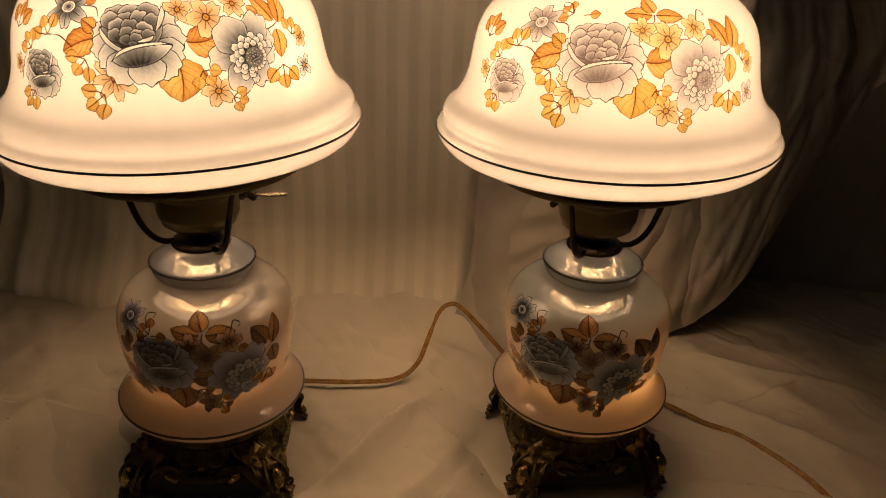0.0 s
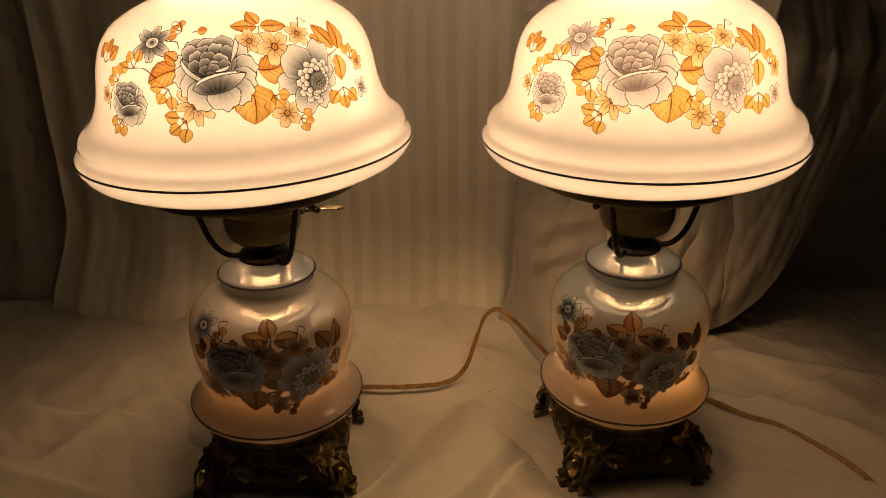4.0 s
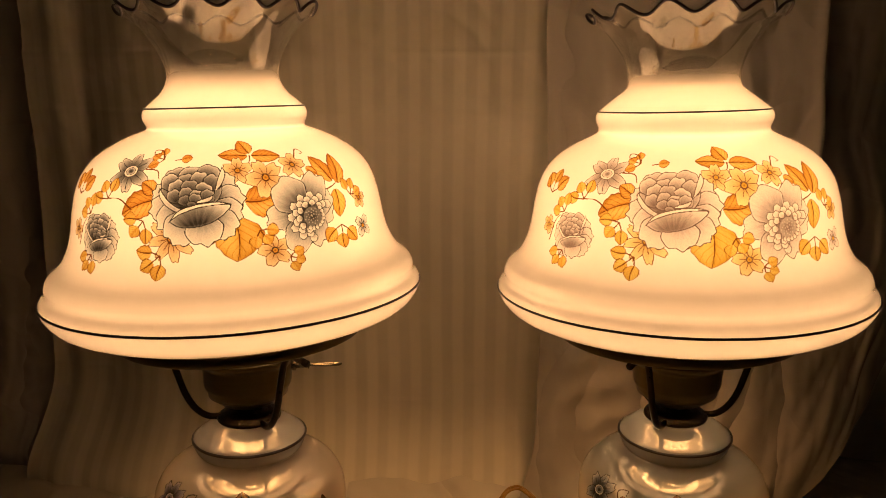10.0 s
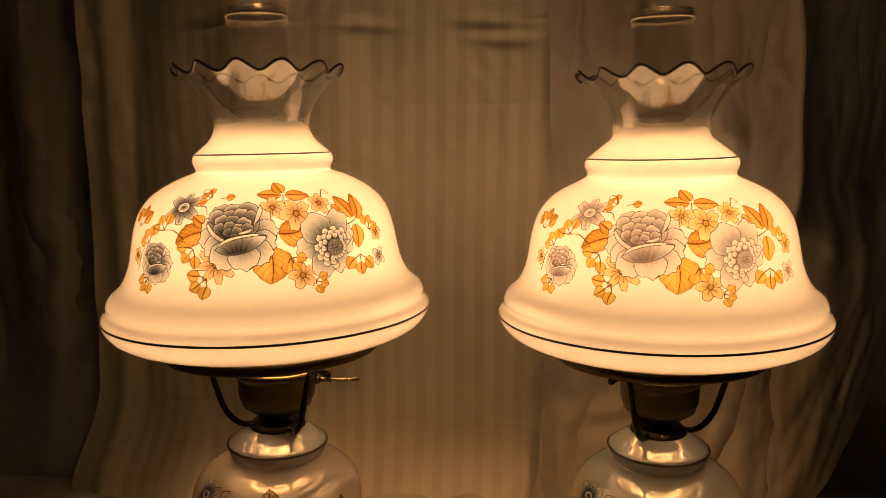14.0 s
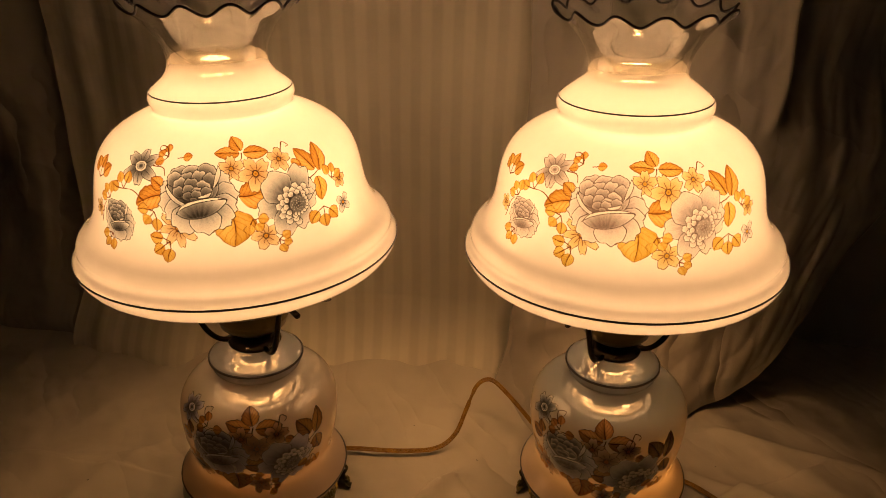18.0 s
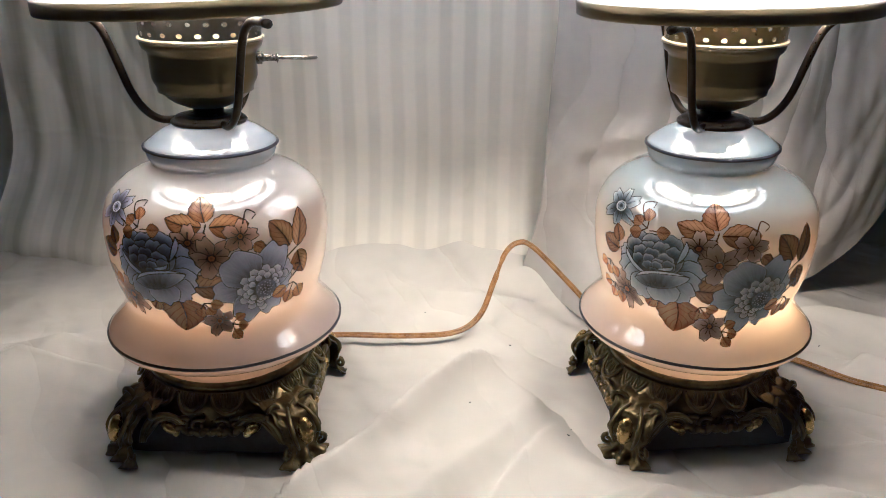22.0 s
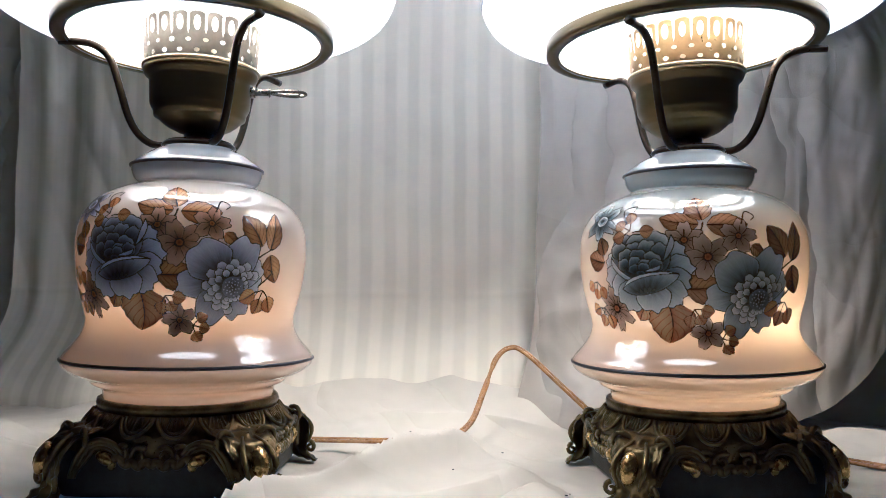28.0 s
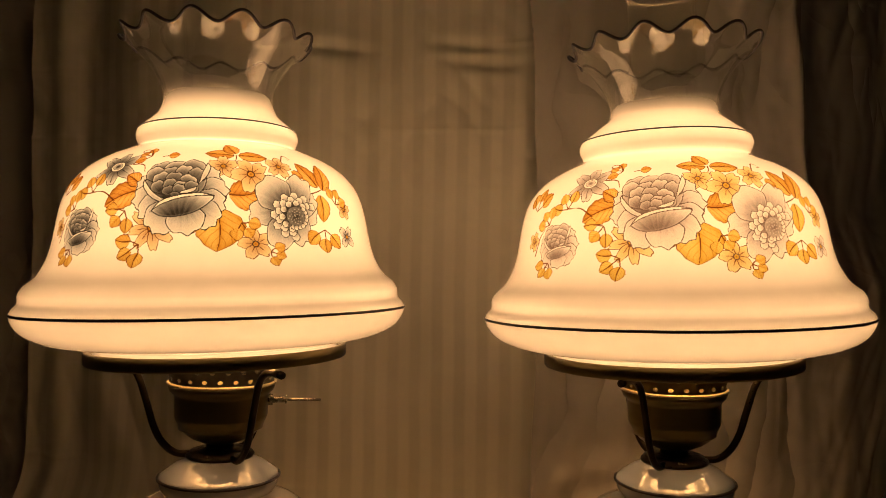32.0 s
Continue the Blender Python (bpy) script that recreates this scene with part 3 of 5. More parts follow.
def lamp_base(lamp, turn):
    base = part("pedestal", bmesh_skirt(), BRASS_DARK, lamp, "pierced cast brass pedestal, darkened in the hollows")
    base.matrix_basis = pose(0, 0, 0, 0, 0, turn)
    # dark pan added to fill the pedestal's hollow with shade
    part("bottom_pan", lathe([(0.0, 0.0025), (0.0560, 0.0025), (0.0585, 0.0050), (0.0592, 0.0260), (0.0560, 0.0420), (0.0540, 0.0480)], 96, twist=lambda r, h, a: (r * (base_outline(a, 0.0585, 0.0230) / 0.0585 if h < 0.03 else 1.0), h)), FELT_SHADE, base, "dark felt-lined pan added under the pedestal for the shade in its hollow")
    bm = lathe([(0.0535, 0.0500), (0.0570, 0.0505), (0.0580, 0.0540), (0.0575, 0.0565), (0.0548, 0.0570), (0.0540, 0.0550)], 64)
    part("collar", bm, BRASS_DARK, base, "plain brass collar round the glass")
    # a wreath of small shells below the collar
    for k in range(16):
        a = 2 * math.pi * (k + 0.5) / 16
        bm = bmesh.new()
        rad, tan = Vector((math.cos(a), math.sin(a), 0)), Vector((-math.sin(a), math.cos(a), 0))
        down = (rad * 0.62 - Vector((0, 0, 0.78))).normalized()
        top = rad * 0.0572 + Vector((0, 0, 0.0502))
        for grow, thick in ((1.0, 0.0013), (0.76, 0.0007)):
            pts = []
            for i in range(11):
                t = math.pi * i / 10
                c = math.cos(t)
                pts.append(top + tan * 0.0100 * grow * c + down * (0.0135 * grow * math.sin(t)) - rad * 0.0007 * c * c + rad * 0.0012)
            tube(pts, thick, 5, bm)
        for q in (-0.55, -0.28, 0.0, 0.28, 0.55):
            tube([top + tan * 0.0100 * q * 0.6 + rad * 0.0008, top + tan * 0.0100 * q + down * (0.0098 - 0.006 * q * q) + rad * 0.0010], [0.0007, 0.0006], 5, bm)
        part("shell_ornament", bm, BRASS_DARK, base)
    up = Vector((0, 0, 1))
    for q in range(4):
        a = math.radians(45 + 90 * q)
        rad, tan = Vector((math.cos(a), math.sin(a), 0)), Vector((-math.sin(a), math.cos(a), 0))
        bm = leg_plaque(bmesh.new(), rad, tan, q)
        for side in (-1, 1):
            # curled leaves that stand off the plaque
            bm2 = scroll(bmesh.new(), rad * 0.073 + tan * side * 0.0150 + up * 0.0375, (tan * side + rad * 0.2).normalized(), up, 0.0070, 1.2, 0.0020, math.pi, -1)
            part("leaf_curl", bm2, BRASS_DARK, base)
            bm2 = scroll(bmesh.new(), rad * 0.0880 + tan * side * 0.0135 + up * 0.0125, (tan * side + rad * 0.3).normalized(), up, 0.0042, 1.1, 0.0018, math.pi * 0.5, -1)
            part("toe_curl", bm2, BRASS_DARK, base)
            bow = [rad * 0.0760 + tan * side * 0.0040 + up * 0.0400, rad * 0.0850 + tan * side * 0.0085 + up * 0.0340, rad * 0.0915 + tan * side * 0.0098 + up * 0.0250, rad * 0.0915 + tan * side * 0.0066 + up * 0.0150]
            bow = [Vector(p) for p in catmull(bow, 5)]
            part("foot_bow", tube(bow, [0.0008 + 0.0011 * math.sin(math.pi * i / (len(bow) - 1)) for i in range(len(bow))], 7), BRASS_DARK, base)
        part("foot", bm, BRASS_DARK, base, "leafy scrolled foot")
        bm = bmesh.new()
        blob(bm, rad * 0.0905 + up * 0.0268, (0.0044, 0.0056, 0.0098), Matrix.Rotation(a, 4, "Z") @ Matrix.Rotation(-0.32, 4, "Y"), 14)
        part("cabochon", bm, BRASS_GOLD, base, "oval boss rubbed bright gold")
    for q in range(4):
        mid = math.radians(90 * q)

        def on_side(w, z, out=0.0):
            # w from the middle of a side to its foot, -1 to 1
            t = mid + math.radians(45) * w
            r = base_outline(t, 0.0610, 0.0230) + out
            return Vector((r * math.cos(t), r * math.sin(t), z))
        for side in (-1, 1):
            for shrink, thick in ((1.0, 0.0020), (0.80, 0.0016), (0.60, 0.0014)):
                arch = [(0.34, 0.0300), (0.44, 0.0355), (0.58, 0.0375), (0.70, 0.0345), (0.78, 0.0270), (0.82, 0.0190), (0.84, 0.0150)]
                arch = [(0.56 + (w - 0.56) * shrink, 0.0280 + (z - 0.0280) * shrink) if z > 0.02 else (w - 0.10 * (1 - shrink), z) for w, z in arch]
                pts = [on_side(side * w, z, 0.0020 + 0.001 * shrink) for w, z in catmull(arch, 5)]
                part("arch_rib", tube(pts, [thick * (0.55 + 0.45 * math.sin(math.pi * i / (len(pts) - 1))) for i in range(len(pts))], 7), BRASS_DARK, base)
            ruff = [(0.0, 0.0225), (0.07, 0.0262), (0.15, 0.0218), (0.23, 0.0262), (0.30, 0.0228), (0.38, 0.0275), (0.46, 0.0262)]
            pts = [on_side(side * w, z, 0.0030) for w, z in catmull(ruff, 5)]
            part("apron_ruffle", tube(pts, [0.0024 - 0.0004 * math.cos(i * 1.25) for i in range(len(pts))], 8), BRASS_DARK, base)
            for w, z, size in ((0.16, 0.0290, 0.0056), (0.34, 0.0305, 0.0050)):
                t = mid + math.radians(45) * side * w
                part("side_scroll", scroll(bmesh.new(), on_side(side * w, z, 0.0026), Vector((-math.sin(t), math.cos(t), 0)) * side, up, size, 1.3, 0.0018, 2.4, -1), BRASS_DARK, base)
        for side in (-1, 1):
            t = mid + math.radians(45) * side * 0.52
            bm = bmesh.new()
            blob(bm, on_side(side * 0.53, 0.0272, 0.0030), (0.0034, 0.0066, 0.0036), Matrix.Rotation(t, 4, "Z") @ Matrix.Rotation(side * 0.35, 4, "X"), 12)
            blob(bm, on_side(side * 0.46, 0.0240, 0.0030), (0.0026, 0.0030, 0.0040), Matrix.Rotation(t, 4, "Z"), 10)
            part("scroll_boss", bm, BRASS_GOLD, base, "leaf tip rubbed bright gold")


def leg_plaque(bm, rad, tan, seed):
    """A cast foot: a shield round the oval boss, fluted leaves above and a splayed, lobed toe."""
    up = Vector((0, 0, 1))
    line = catmull([(0.0590, 0.0440), (0.0700, 0.0425), (0.0800, 0.0375), (0.0862, 0.0290), (0.0875, 0.0200), (0.0872, 0.0120), (0.0895, 0.0060), (0.0945, 0.0022)], 5)
    n = len(line) - 1
    nu = 30
    front, back = [], []
    for i, (r, z) in enumerate(line):
        v = i / n
        half = float(np.interp(v, [0, 0.18, 0.36, 0.52, 0.66, 0.78, 0.90, 1.0], [0.0150, 0.0150, 0.0128, 0.0122, 0.0098, 0.0118, 0.0165, 0.0130]))
        half *= 1.22 + 0.08 * math.sin(v * 34 + seed)
        lean = Vector(rad) * 0.8 + up * 0.5
        fr, bk = [], []
        for j in range(nu + 1):
            u = 2 * j / nu - 1
            rim = math.exp(-((abs(u) - 0.84) / 0.10) ** 2)
            oval = math.hypot(u / 0.62, (v - 0.50) / 0.20)
            ring = math.exp(-((oval - 1.0) / 0.14) ** 2)
            toe = ease(v, 0.68, 0.80)
            crest = 1 - ease(v, 0.22, 0.32)
            flute = math.cos(u * 9.5 + 0.6 * math.sin(v * 20 + seed)) * (toe + 0.8 * crest)
            lift = 0.0019 * rim + 0.0017 * ring + 0.0013 * flute - 0.0030 * u * u + 0.0008 * math.sin(u * 6 * (1 if u > 0 else -1) + v * 40)
            lift *= 1 - 0.5 * ease(abs(u), 0.9, 1.0)
            droop = 0.0018 * toe * math.cos(u * 9.5) * v
            p = Vector(rad) * (r + droop) + Vector(tan) * half * u + up * z
            fr.append(bm.verts.new(p + lean * lift))
            bk.append(bm.verts.new(p - lean * 0.0035 * (1 - 0.6 * abs(u)) + up * 0.0004))
        front.append(fr)
        back.append(bk)
    for g, flip in ((front, False), (back, True)):
        for i in range(n):
            for j in range(nu):
                f = (g[i][j], g[i + 1][j], g[i + 1][j + 1], g[i][j + 1])
                bm.faces.new(f[::-1] if flip else f)
    loop = [(i, 0) for i in range(n)] + [(n, j) for j in range(nu)] + [(i, nu) for i in range(n, 0, -1)] + [(0, j) for j in range(nu, 0, -1)]
    for (i, j), (k, m) in zip(loop, loop[1:] + loop[:1]):
        bm.faces.new((front[i][j], back[i][j], back[k][m], front[k][m]))
    bmesh.ops.recalc_face_normals(bm, faces=bm.faces)
    return bm


def bmesh_skirt():
    bm = bmesh.new()
    rings = []
    prof = [(0.052, 0.0, 0.0520), (0.0565, 0.0, 0.0505), (0.0590, 0.002, 0.0465), (0.0608, 0.006, 0.0425), (0.0618, 0.011, 0.0385), (0.0612, 0.015, 0.0350), (0.0608, 0.018, 0.0275), (0.0600, 0.018, 0.0240), (0.0575, 0.016, 0.0250), (0.0570, 0.010, 0.0400)]
    for round_, reach, z in prof:
        ring = []
        for k in range(96):
            a = 2 * math.pi * k / 96
            r = base_outline(a, round_, reach)
            ring.append(bm.verts.new((r * math.cos(a), r * math.sin(a), z - 0.012 * (1 - abs(math.cos(2 * a))) ** 1.5 * (z < 0.034) - (0.0025 * math.cos(8 * a) + 0.0010 * math.cos(24 * a)) * (z < 0.033))))
        rings.append(ring)
    for p, q in zip(rings, rings[1:]):
        for k in range(96):
            bm.faces.new((p[k], p[(k + 1) % 96], q[(k + 1) % 96], q[k]))
    return bm


def make_lamp(label, body_mat, turn, arms, key, neck, crown_mat, night):
    """A parlour lamp in two groups: what stands on the table, and the shade on its ring, which may sit a little askew."""
    lamp = tagged(new("table_lamp"), label, "lamp", "pair of lamps")
    lamp_base(lamp, turn)
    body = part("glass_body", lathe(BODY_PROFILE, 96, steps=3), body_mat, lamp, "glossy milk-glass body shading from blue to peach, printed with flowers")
    part("rim_line", ring_line(bmesh.new(), 0.0801, 0.0815, 0.0022, 0.0010), LINE_BLUE, body)
    part("neck_line", ring_line(bmesh.new(), 0.0425, 0.2082, 0.0024, 0.0012), LINE_BLUE, body)
    bm = lathe([(0.0, 0.2222), (0.0240, 0.2222), (0.0245, 0.2235), (0.0235, 0.2250), (0.0215, 0.2255), (0.0215, 0.2265), (0.0150, 0.2275), (0.0100, 0.2280), (0.0098, 0.2330), (0.0, 0.2330)], 48)
    part("neck_washer", bm, BRASS_ROD, lamp, "stepped dark brass washer")
    bm = lathe([(0.0, 0.2315), (0.0090, 0.2318), (0.0140, 0.2330), (0.0210, 0.2362), (0.0250, 0.2392), (0.0275, 0.2420), (0.0300, 0.2430), (0.0305, 0.2465), (0.0322, 0.2495), (0.0330, 0.2520),
                (0.0335, 0.2660), (0.0342, 0.2682), (0.0366, 0.2702), (0.0376, 0.2725), (0.0378, 0.2753), (0.0366, 0.2755), (0.0355, 0.2725), (0.0, 0.2690)], 64)
    part("socket_cup", bm, BRASS, lamp, "turned antique-brass cup")
    part("cup_rim", lathe([(0.0370, 0.2748), (0.0388, 0.2751), (0.0388, 0.2767), (0.0368, 0.2771)], 64), BRASS_PALE, lamp, "pale brass rim")
    part("chimney_gallery", gallery(bmesh.new(), 0.0370, 0.2767), crown_mat, lamp, "pierced brass crown holding the chimney")
    line = [(0.008, 0.2262), (0.020, 0.2240), (0.031, 0.2244), (0.0400, 0.2310), (0.0470, 0.2430), (0.0530, 0.2620), (0.0590, 0.2795), (0.0660, 0.2875), (0.0760, 0.2912), (0.0930, 0.2912)]
    for a in arms:
        c, s = math.cos(math.radians(a)), math.sin(math.radians(a))
        pts = [(r * c, r * s, h) for r, h in catmull(line, 4)]
        part("arm", tube(pts, 0.0026, 8), BRASS_ROD, lamp, "bent dark brass rod")
    if key is not None:
        bm = bmesh.new()
        c, s = math.cos(math.radians(key)), math.sin(math.radians(key))
        at = lambda r, d, h: (r * c - 0.98 * d * s, r * s + 0.98 * d * c, h - 0.20 * d)
        tube([at(0.0325, 0, 0.2630), at(0.0365, 0, 0.2630)], 0.0042, 12, bm)
        tube([at(0.0360, 0, 0.2630), at(0.0385, 0, 0.2630), at(0.0470, 0, 0.2630)], [0.0030, 0.0024, 0.0022], 10, bm)
        tube([at(0.0455, 0, 0.2630), at(0.0462, 0, 0.2630), at(0.0470, 0, 0.2630)], [0.0022, 0.0036, 0.0022], 10, bm)
        loop = [at(0.0590 + 0.0120 * math.cos(t), 0.0034 * math.sin(t) * (1.25 + 0.35 * math.cos(t)), 0.2630) for t in (2 * math.pi * k / 24 for k in range(24))]
        tube(loop, 0.0011, 6, bm, closed=True)
        inner = [at(0.0590 + 0.0080 * math.cos(t), 0.0022 * math.sin(t), 0.2630) for t in (2 * math.pi * k / 18 for k in range(18))]
        tube(inner, 0.0007, 5, bm, closed=True)
        part("switch_key", bm, NICKEL, lamp, "pierced metal turn key")
    bm = lathe([(0.0, 0.3485), (0.0120, 0.3510), (0.0215, 0.3590), (0.0270, 0.3690), (0.0285, 0.3790), (0.0265, 0.3900), (0.0200, 0.4000), (0.0105, 0.4060), (0.0, 0.4075)], 32)
    bulb = part("bulb", bm, BULB_GLASS, lamp, "lit incandescent bulb")
    part("bulb_neck", lathe([(0.0, 0.2850), (0.0125, 0.2855), (0.0128, 0.3150), (0.0135, 0.3350), (0.0125, 0.3502), (0.0, 0.3480)], 32), BULB_NECK, bulb, "unlit ceramic neck of the bulb")
    part("night_bulb", blob(bmesh.new(), night, (0.007, 0.007, 0.010) if night[0] < 0.02 else (0.010, 0.010, 0.014), None, 12), NIGHT_BULB, lamp, "small night bulb glowing inside the body")
    bm = lathe([(0.0335, 0.2740), (0.0335, 0.2930), (0.0400, 0.3150), (0.0430, 0.3450), (0.0400, 0.3750), (0.0320, 0.4050), (0.0265, 0.4300), (0.0250, 0.4600), (0.0250, 0.5640), (0.0252, 0.5690),
                (0.0242, 0.5702), (0.0234, 0.5690), (0.0234, 0.4600), (0.0250, 0.4300)], 48, steps=2)
    chim = part("glass_chimney", bm, GLASS, lamp, "clear glass chimney")
    chim.visible_shadow = False
    # pale ring paints in the bright line along the chimney's rim
    part("chimney_rim_glint", lathe([(0.0248, 0.5688), (0.0254, 0.5694), (0.0252, 0.5706), (0.0240, 0.5706), (0.0235, 0.5696)], 48), RIM_GLINT, chim, "pale ring painting in the bright line of the chimney rim")
    part("shade_ring", lathe([(0.0885, 0.2937), (0.0910, 0.2935), (0.0917, 0.2945), (0.0917, 0.3018), (0.0910, 0.3026), (0.0890, 0.3026), (0.0885, 0.3016), (0.0881, 0.2958), (0.0825, 0.2952), (0.0825, 0.2944), (0.0885, 0.2937)], 96),
         BRASS, lamp, "antique-brass ring carrying the shade")
    prof = [(r * (neck if 0.4430 < h < 0.47 else 1), h) for r, h in SHADE_PROFILE]
    shade = part("glass_shade", lathe(prof, 208, steps=3, twist=ruffle), SHADE_OPAL, lamp, "lit opal glass shade with printed flowers and a ruffled clear rim")
    part("shoulder_line", ring_line(bmesh.new(), 0.1353, 0.3292, 0.0018, 0.0008, 128), LINE_BLUE, shade)
    part("shade_neck_line", ring_line(bmesh.new(), 0.0574 * neck, 0.4592, 0.0012, 0.0007), LINE_BLUE, shade)
    edge = []
    for k in range(208):
        a = 2 * math.pi * k / 208
        r, h = ruffle(0.0667, 0.5268, a)
        edge.append((r * math.cos(a), r * math.sin(a), h))
    part("ruffle_edge", tube(edge, 0.0011, 6, closed=True), LINE_BLUE, shade, "dark painted edge of the ruffle")
    return lamp, body, shade


def stand(lamp, shade, place, lean, shift, tip):
    lamp.matrix_world = Matrix.Translation(place) @ pose(0, 0, 0, lean[0], lean[1], 0)
    pivot = Matrix.Translation((0, 0, 0.2965))
    askew = Matrix.Translation((shift[0], shift[1], 0)) @ pivot @ pose(0, 0, 0, tip[0], tip[1], 0) @ pivot.inverted()
    for ob in lamp.children:
        if ob.name.split(".")[0] in ("glass_shade", "shade_ring", "glass_chimney"):
            ob.matrix_basis = askew


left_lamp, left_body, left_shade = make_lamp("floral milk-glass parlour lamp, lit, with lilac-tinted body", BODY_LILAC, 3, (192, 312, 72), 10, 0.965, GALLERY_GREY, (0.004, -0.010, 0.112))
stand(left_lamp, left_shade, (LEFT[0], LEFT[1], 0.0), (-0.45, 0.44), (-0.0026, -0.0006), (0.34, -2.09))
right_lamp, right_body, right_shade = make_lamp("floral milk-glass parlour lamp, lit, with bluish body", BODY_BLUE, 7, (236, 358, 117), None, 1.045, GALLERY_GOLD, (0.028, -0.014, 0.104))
stand(right_lamp, right_shade, (RIGHT[0], RIGHT[1], 0.0), (0.47, -1.20), (-0.0030, 0.0002), (-0.23, -0.70))


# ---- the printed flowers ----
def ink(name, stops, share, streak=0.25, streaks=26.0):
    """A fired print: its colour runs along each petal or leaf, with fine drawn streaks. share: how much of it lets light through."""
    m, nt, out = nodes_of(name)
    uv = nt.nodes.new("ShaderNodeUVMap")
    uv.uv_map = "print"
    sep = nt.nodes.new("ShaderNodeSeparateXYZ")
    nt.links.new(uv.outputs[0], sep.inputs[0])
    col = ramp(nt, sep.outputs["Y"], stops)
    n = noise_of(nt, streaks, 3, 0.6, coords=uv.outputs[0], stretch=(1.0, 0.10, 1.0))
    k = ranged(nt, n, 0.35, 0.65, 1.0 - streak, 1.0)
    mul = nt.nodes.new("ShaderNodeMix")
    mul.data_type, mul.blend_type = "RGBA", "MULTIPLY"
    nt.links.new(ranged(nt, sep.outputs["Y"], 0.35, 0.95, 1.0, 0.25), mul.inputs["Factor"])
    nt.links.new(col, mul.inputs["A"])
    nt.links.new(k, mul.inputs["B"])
    di = nt.nodes.new("ShaderNodeBsdfDiffuse")
    nt.links.new(mul.outputs["Result"], di.inputs[0])
    if share > 0:
        tp = nt.nodes.new("ShaderNodeBsdfTransparent")
        nt.links.new(mul.outputs["Result"], tp.inputs[0])
        mix = add(nt, "ShaderNodeMixShader", Fac=share)
        nt.links.new(di.outputs[0], mix.inputs[1])
        nt.links.new(tp.outputs[0], mix.inputs[2])
        nt.links.new(mix.outputs[0], out.inputs[0])
    else:
        nt.links.new(glossed(nt, di.outputs[0], 0.04, 0.06), out.inputs[0])
    return m


def inks(tag, share, petal, heart, line, leaf, gold, small):
    mk = lambda n, st, k=0.28: ink(n + "_" + tag, st, share, k)
    return {"petal": mk("petal_ink", petal), "heart": mk("heart_ink", heart), "line": mk("line_ink", [(0, line), (1, line)], 0.0), "leaf": mk("leaf_ink", leaf, 0.3),
            "gold": mk("gold_ink", gold, 0.2), "small": mk("blossom_ink", small),
            "brown": mk("outline_ink", [(0, leaf[0][1]), (1, leaf[0][1])], 0.0)}


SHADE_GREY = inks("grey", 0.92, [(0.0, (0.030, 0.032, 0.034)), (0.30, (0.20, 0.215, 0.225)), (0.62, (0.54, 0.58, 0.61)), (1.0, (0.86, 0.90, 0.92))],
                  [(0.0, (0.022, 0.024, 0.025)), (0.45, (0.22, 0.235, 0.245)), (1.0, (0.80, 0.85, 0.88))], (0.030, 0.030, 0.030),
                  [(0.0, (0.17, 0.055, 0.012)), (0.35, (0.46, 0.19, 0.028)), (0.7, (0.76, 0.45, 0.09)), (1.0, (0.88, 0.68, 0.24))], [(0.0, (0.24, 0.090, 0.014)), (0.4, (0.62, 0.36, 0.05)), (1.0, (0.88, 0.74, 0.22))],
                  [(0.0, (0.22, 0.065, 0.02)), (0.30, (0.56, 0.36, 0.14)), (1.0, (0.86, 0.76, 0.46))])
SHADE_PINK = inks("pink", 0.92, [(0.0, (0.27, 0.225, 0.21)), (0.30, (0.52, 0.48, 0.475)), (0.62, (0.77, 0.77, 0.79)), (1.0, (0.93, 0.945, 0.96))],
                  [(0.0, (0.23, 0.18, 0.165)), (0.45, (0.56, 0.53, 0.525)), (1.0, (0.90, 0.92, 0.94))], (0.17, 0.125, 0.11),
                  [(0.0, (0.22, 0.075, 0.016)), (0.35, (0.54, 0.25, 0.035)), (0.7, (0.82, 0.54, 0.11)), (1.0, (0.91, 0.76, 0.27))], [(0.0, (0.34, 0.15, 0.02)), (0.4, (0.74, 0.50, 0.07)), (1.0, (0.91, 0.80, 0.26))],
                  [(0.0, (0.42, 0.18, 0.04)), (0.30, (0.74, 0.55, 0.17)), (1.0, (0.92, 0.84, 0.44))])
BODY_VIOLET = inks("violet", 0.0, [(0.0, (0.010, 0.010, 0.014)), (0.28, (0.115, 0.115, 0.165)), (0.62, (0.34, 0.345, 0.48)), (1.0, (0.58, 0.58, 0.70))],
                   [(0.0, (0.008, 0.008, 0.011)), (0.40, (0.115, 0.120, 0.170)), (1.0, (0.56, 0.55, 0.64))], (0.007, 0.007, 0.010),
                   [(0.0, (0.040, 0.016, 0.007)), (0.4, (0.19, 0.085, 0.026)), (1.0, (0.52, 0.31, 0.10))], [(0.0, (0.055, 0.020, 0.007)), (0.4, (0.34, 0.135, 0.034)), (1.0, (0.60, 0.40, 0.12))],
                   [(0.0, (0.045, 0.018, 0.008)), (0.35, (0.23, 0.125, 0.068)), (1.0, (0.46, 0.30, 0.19))])
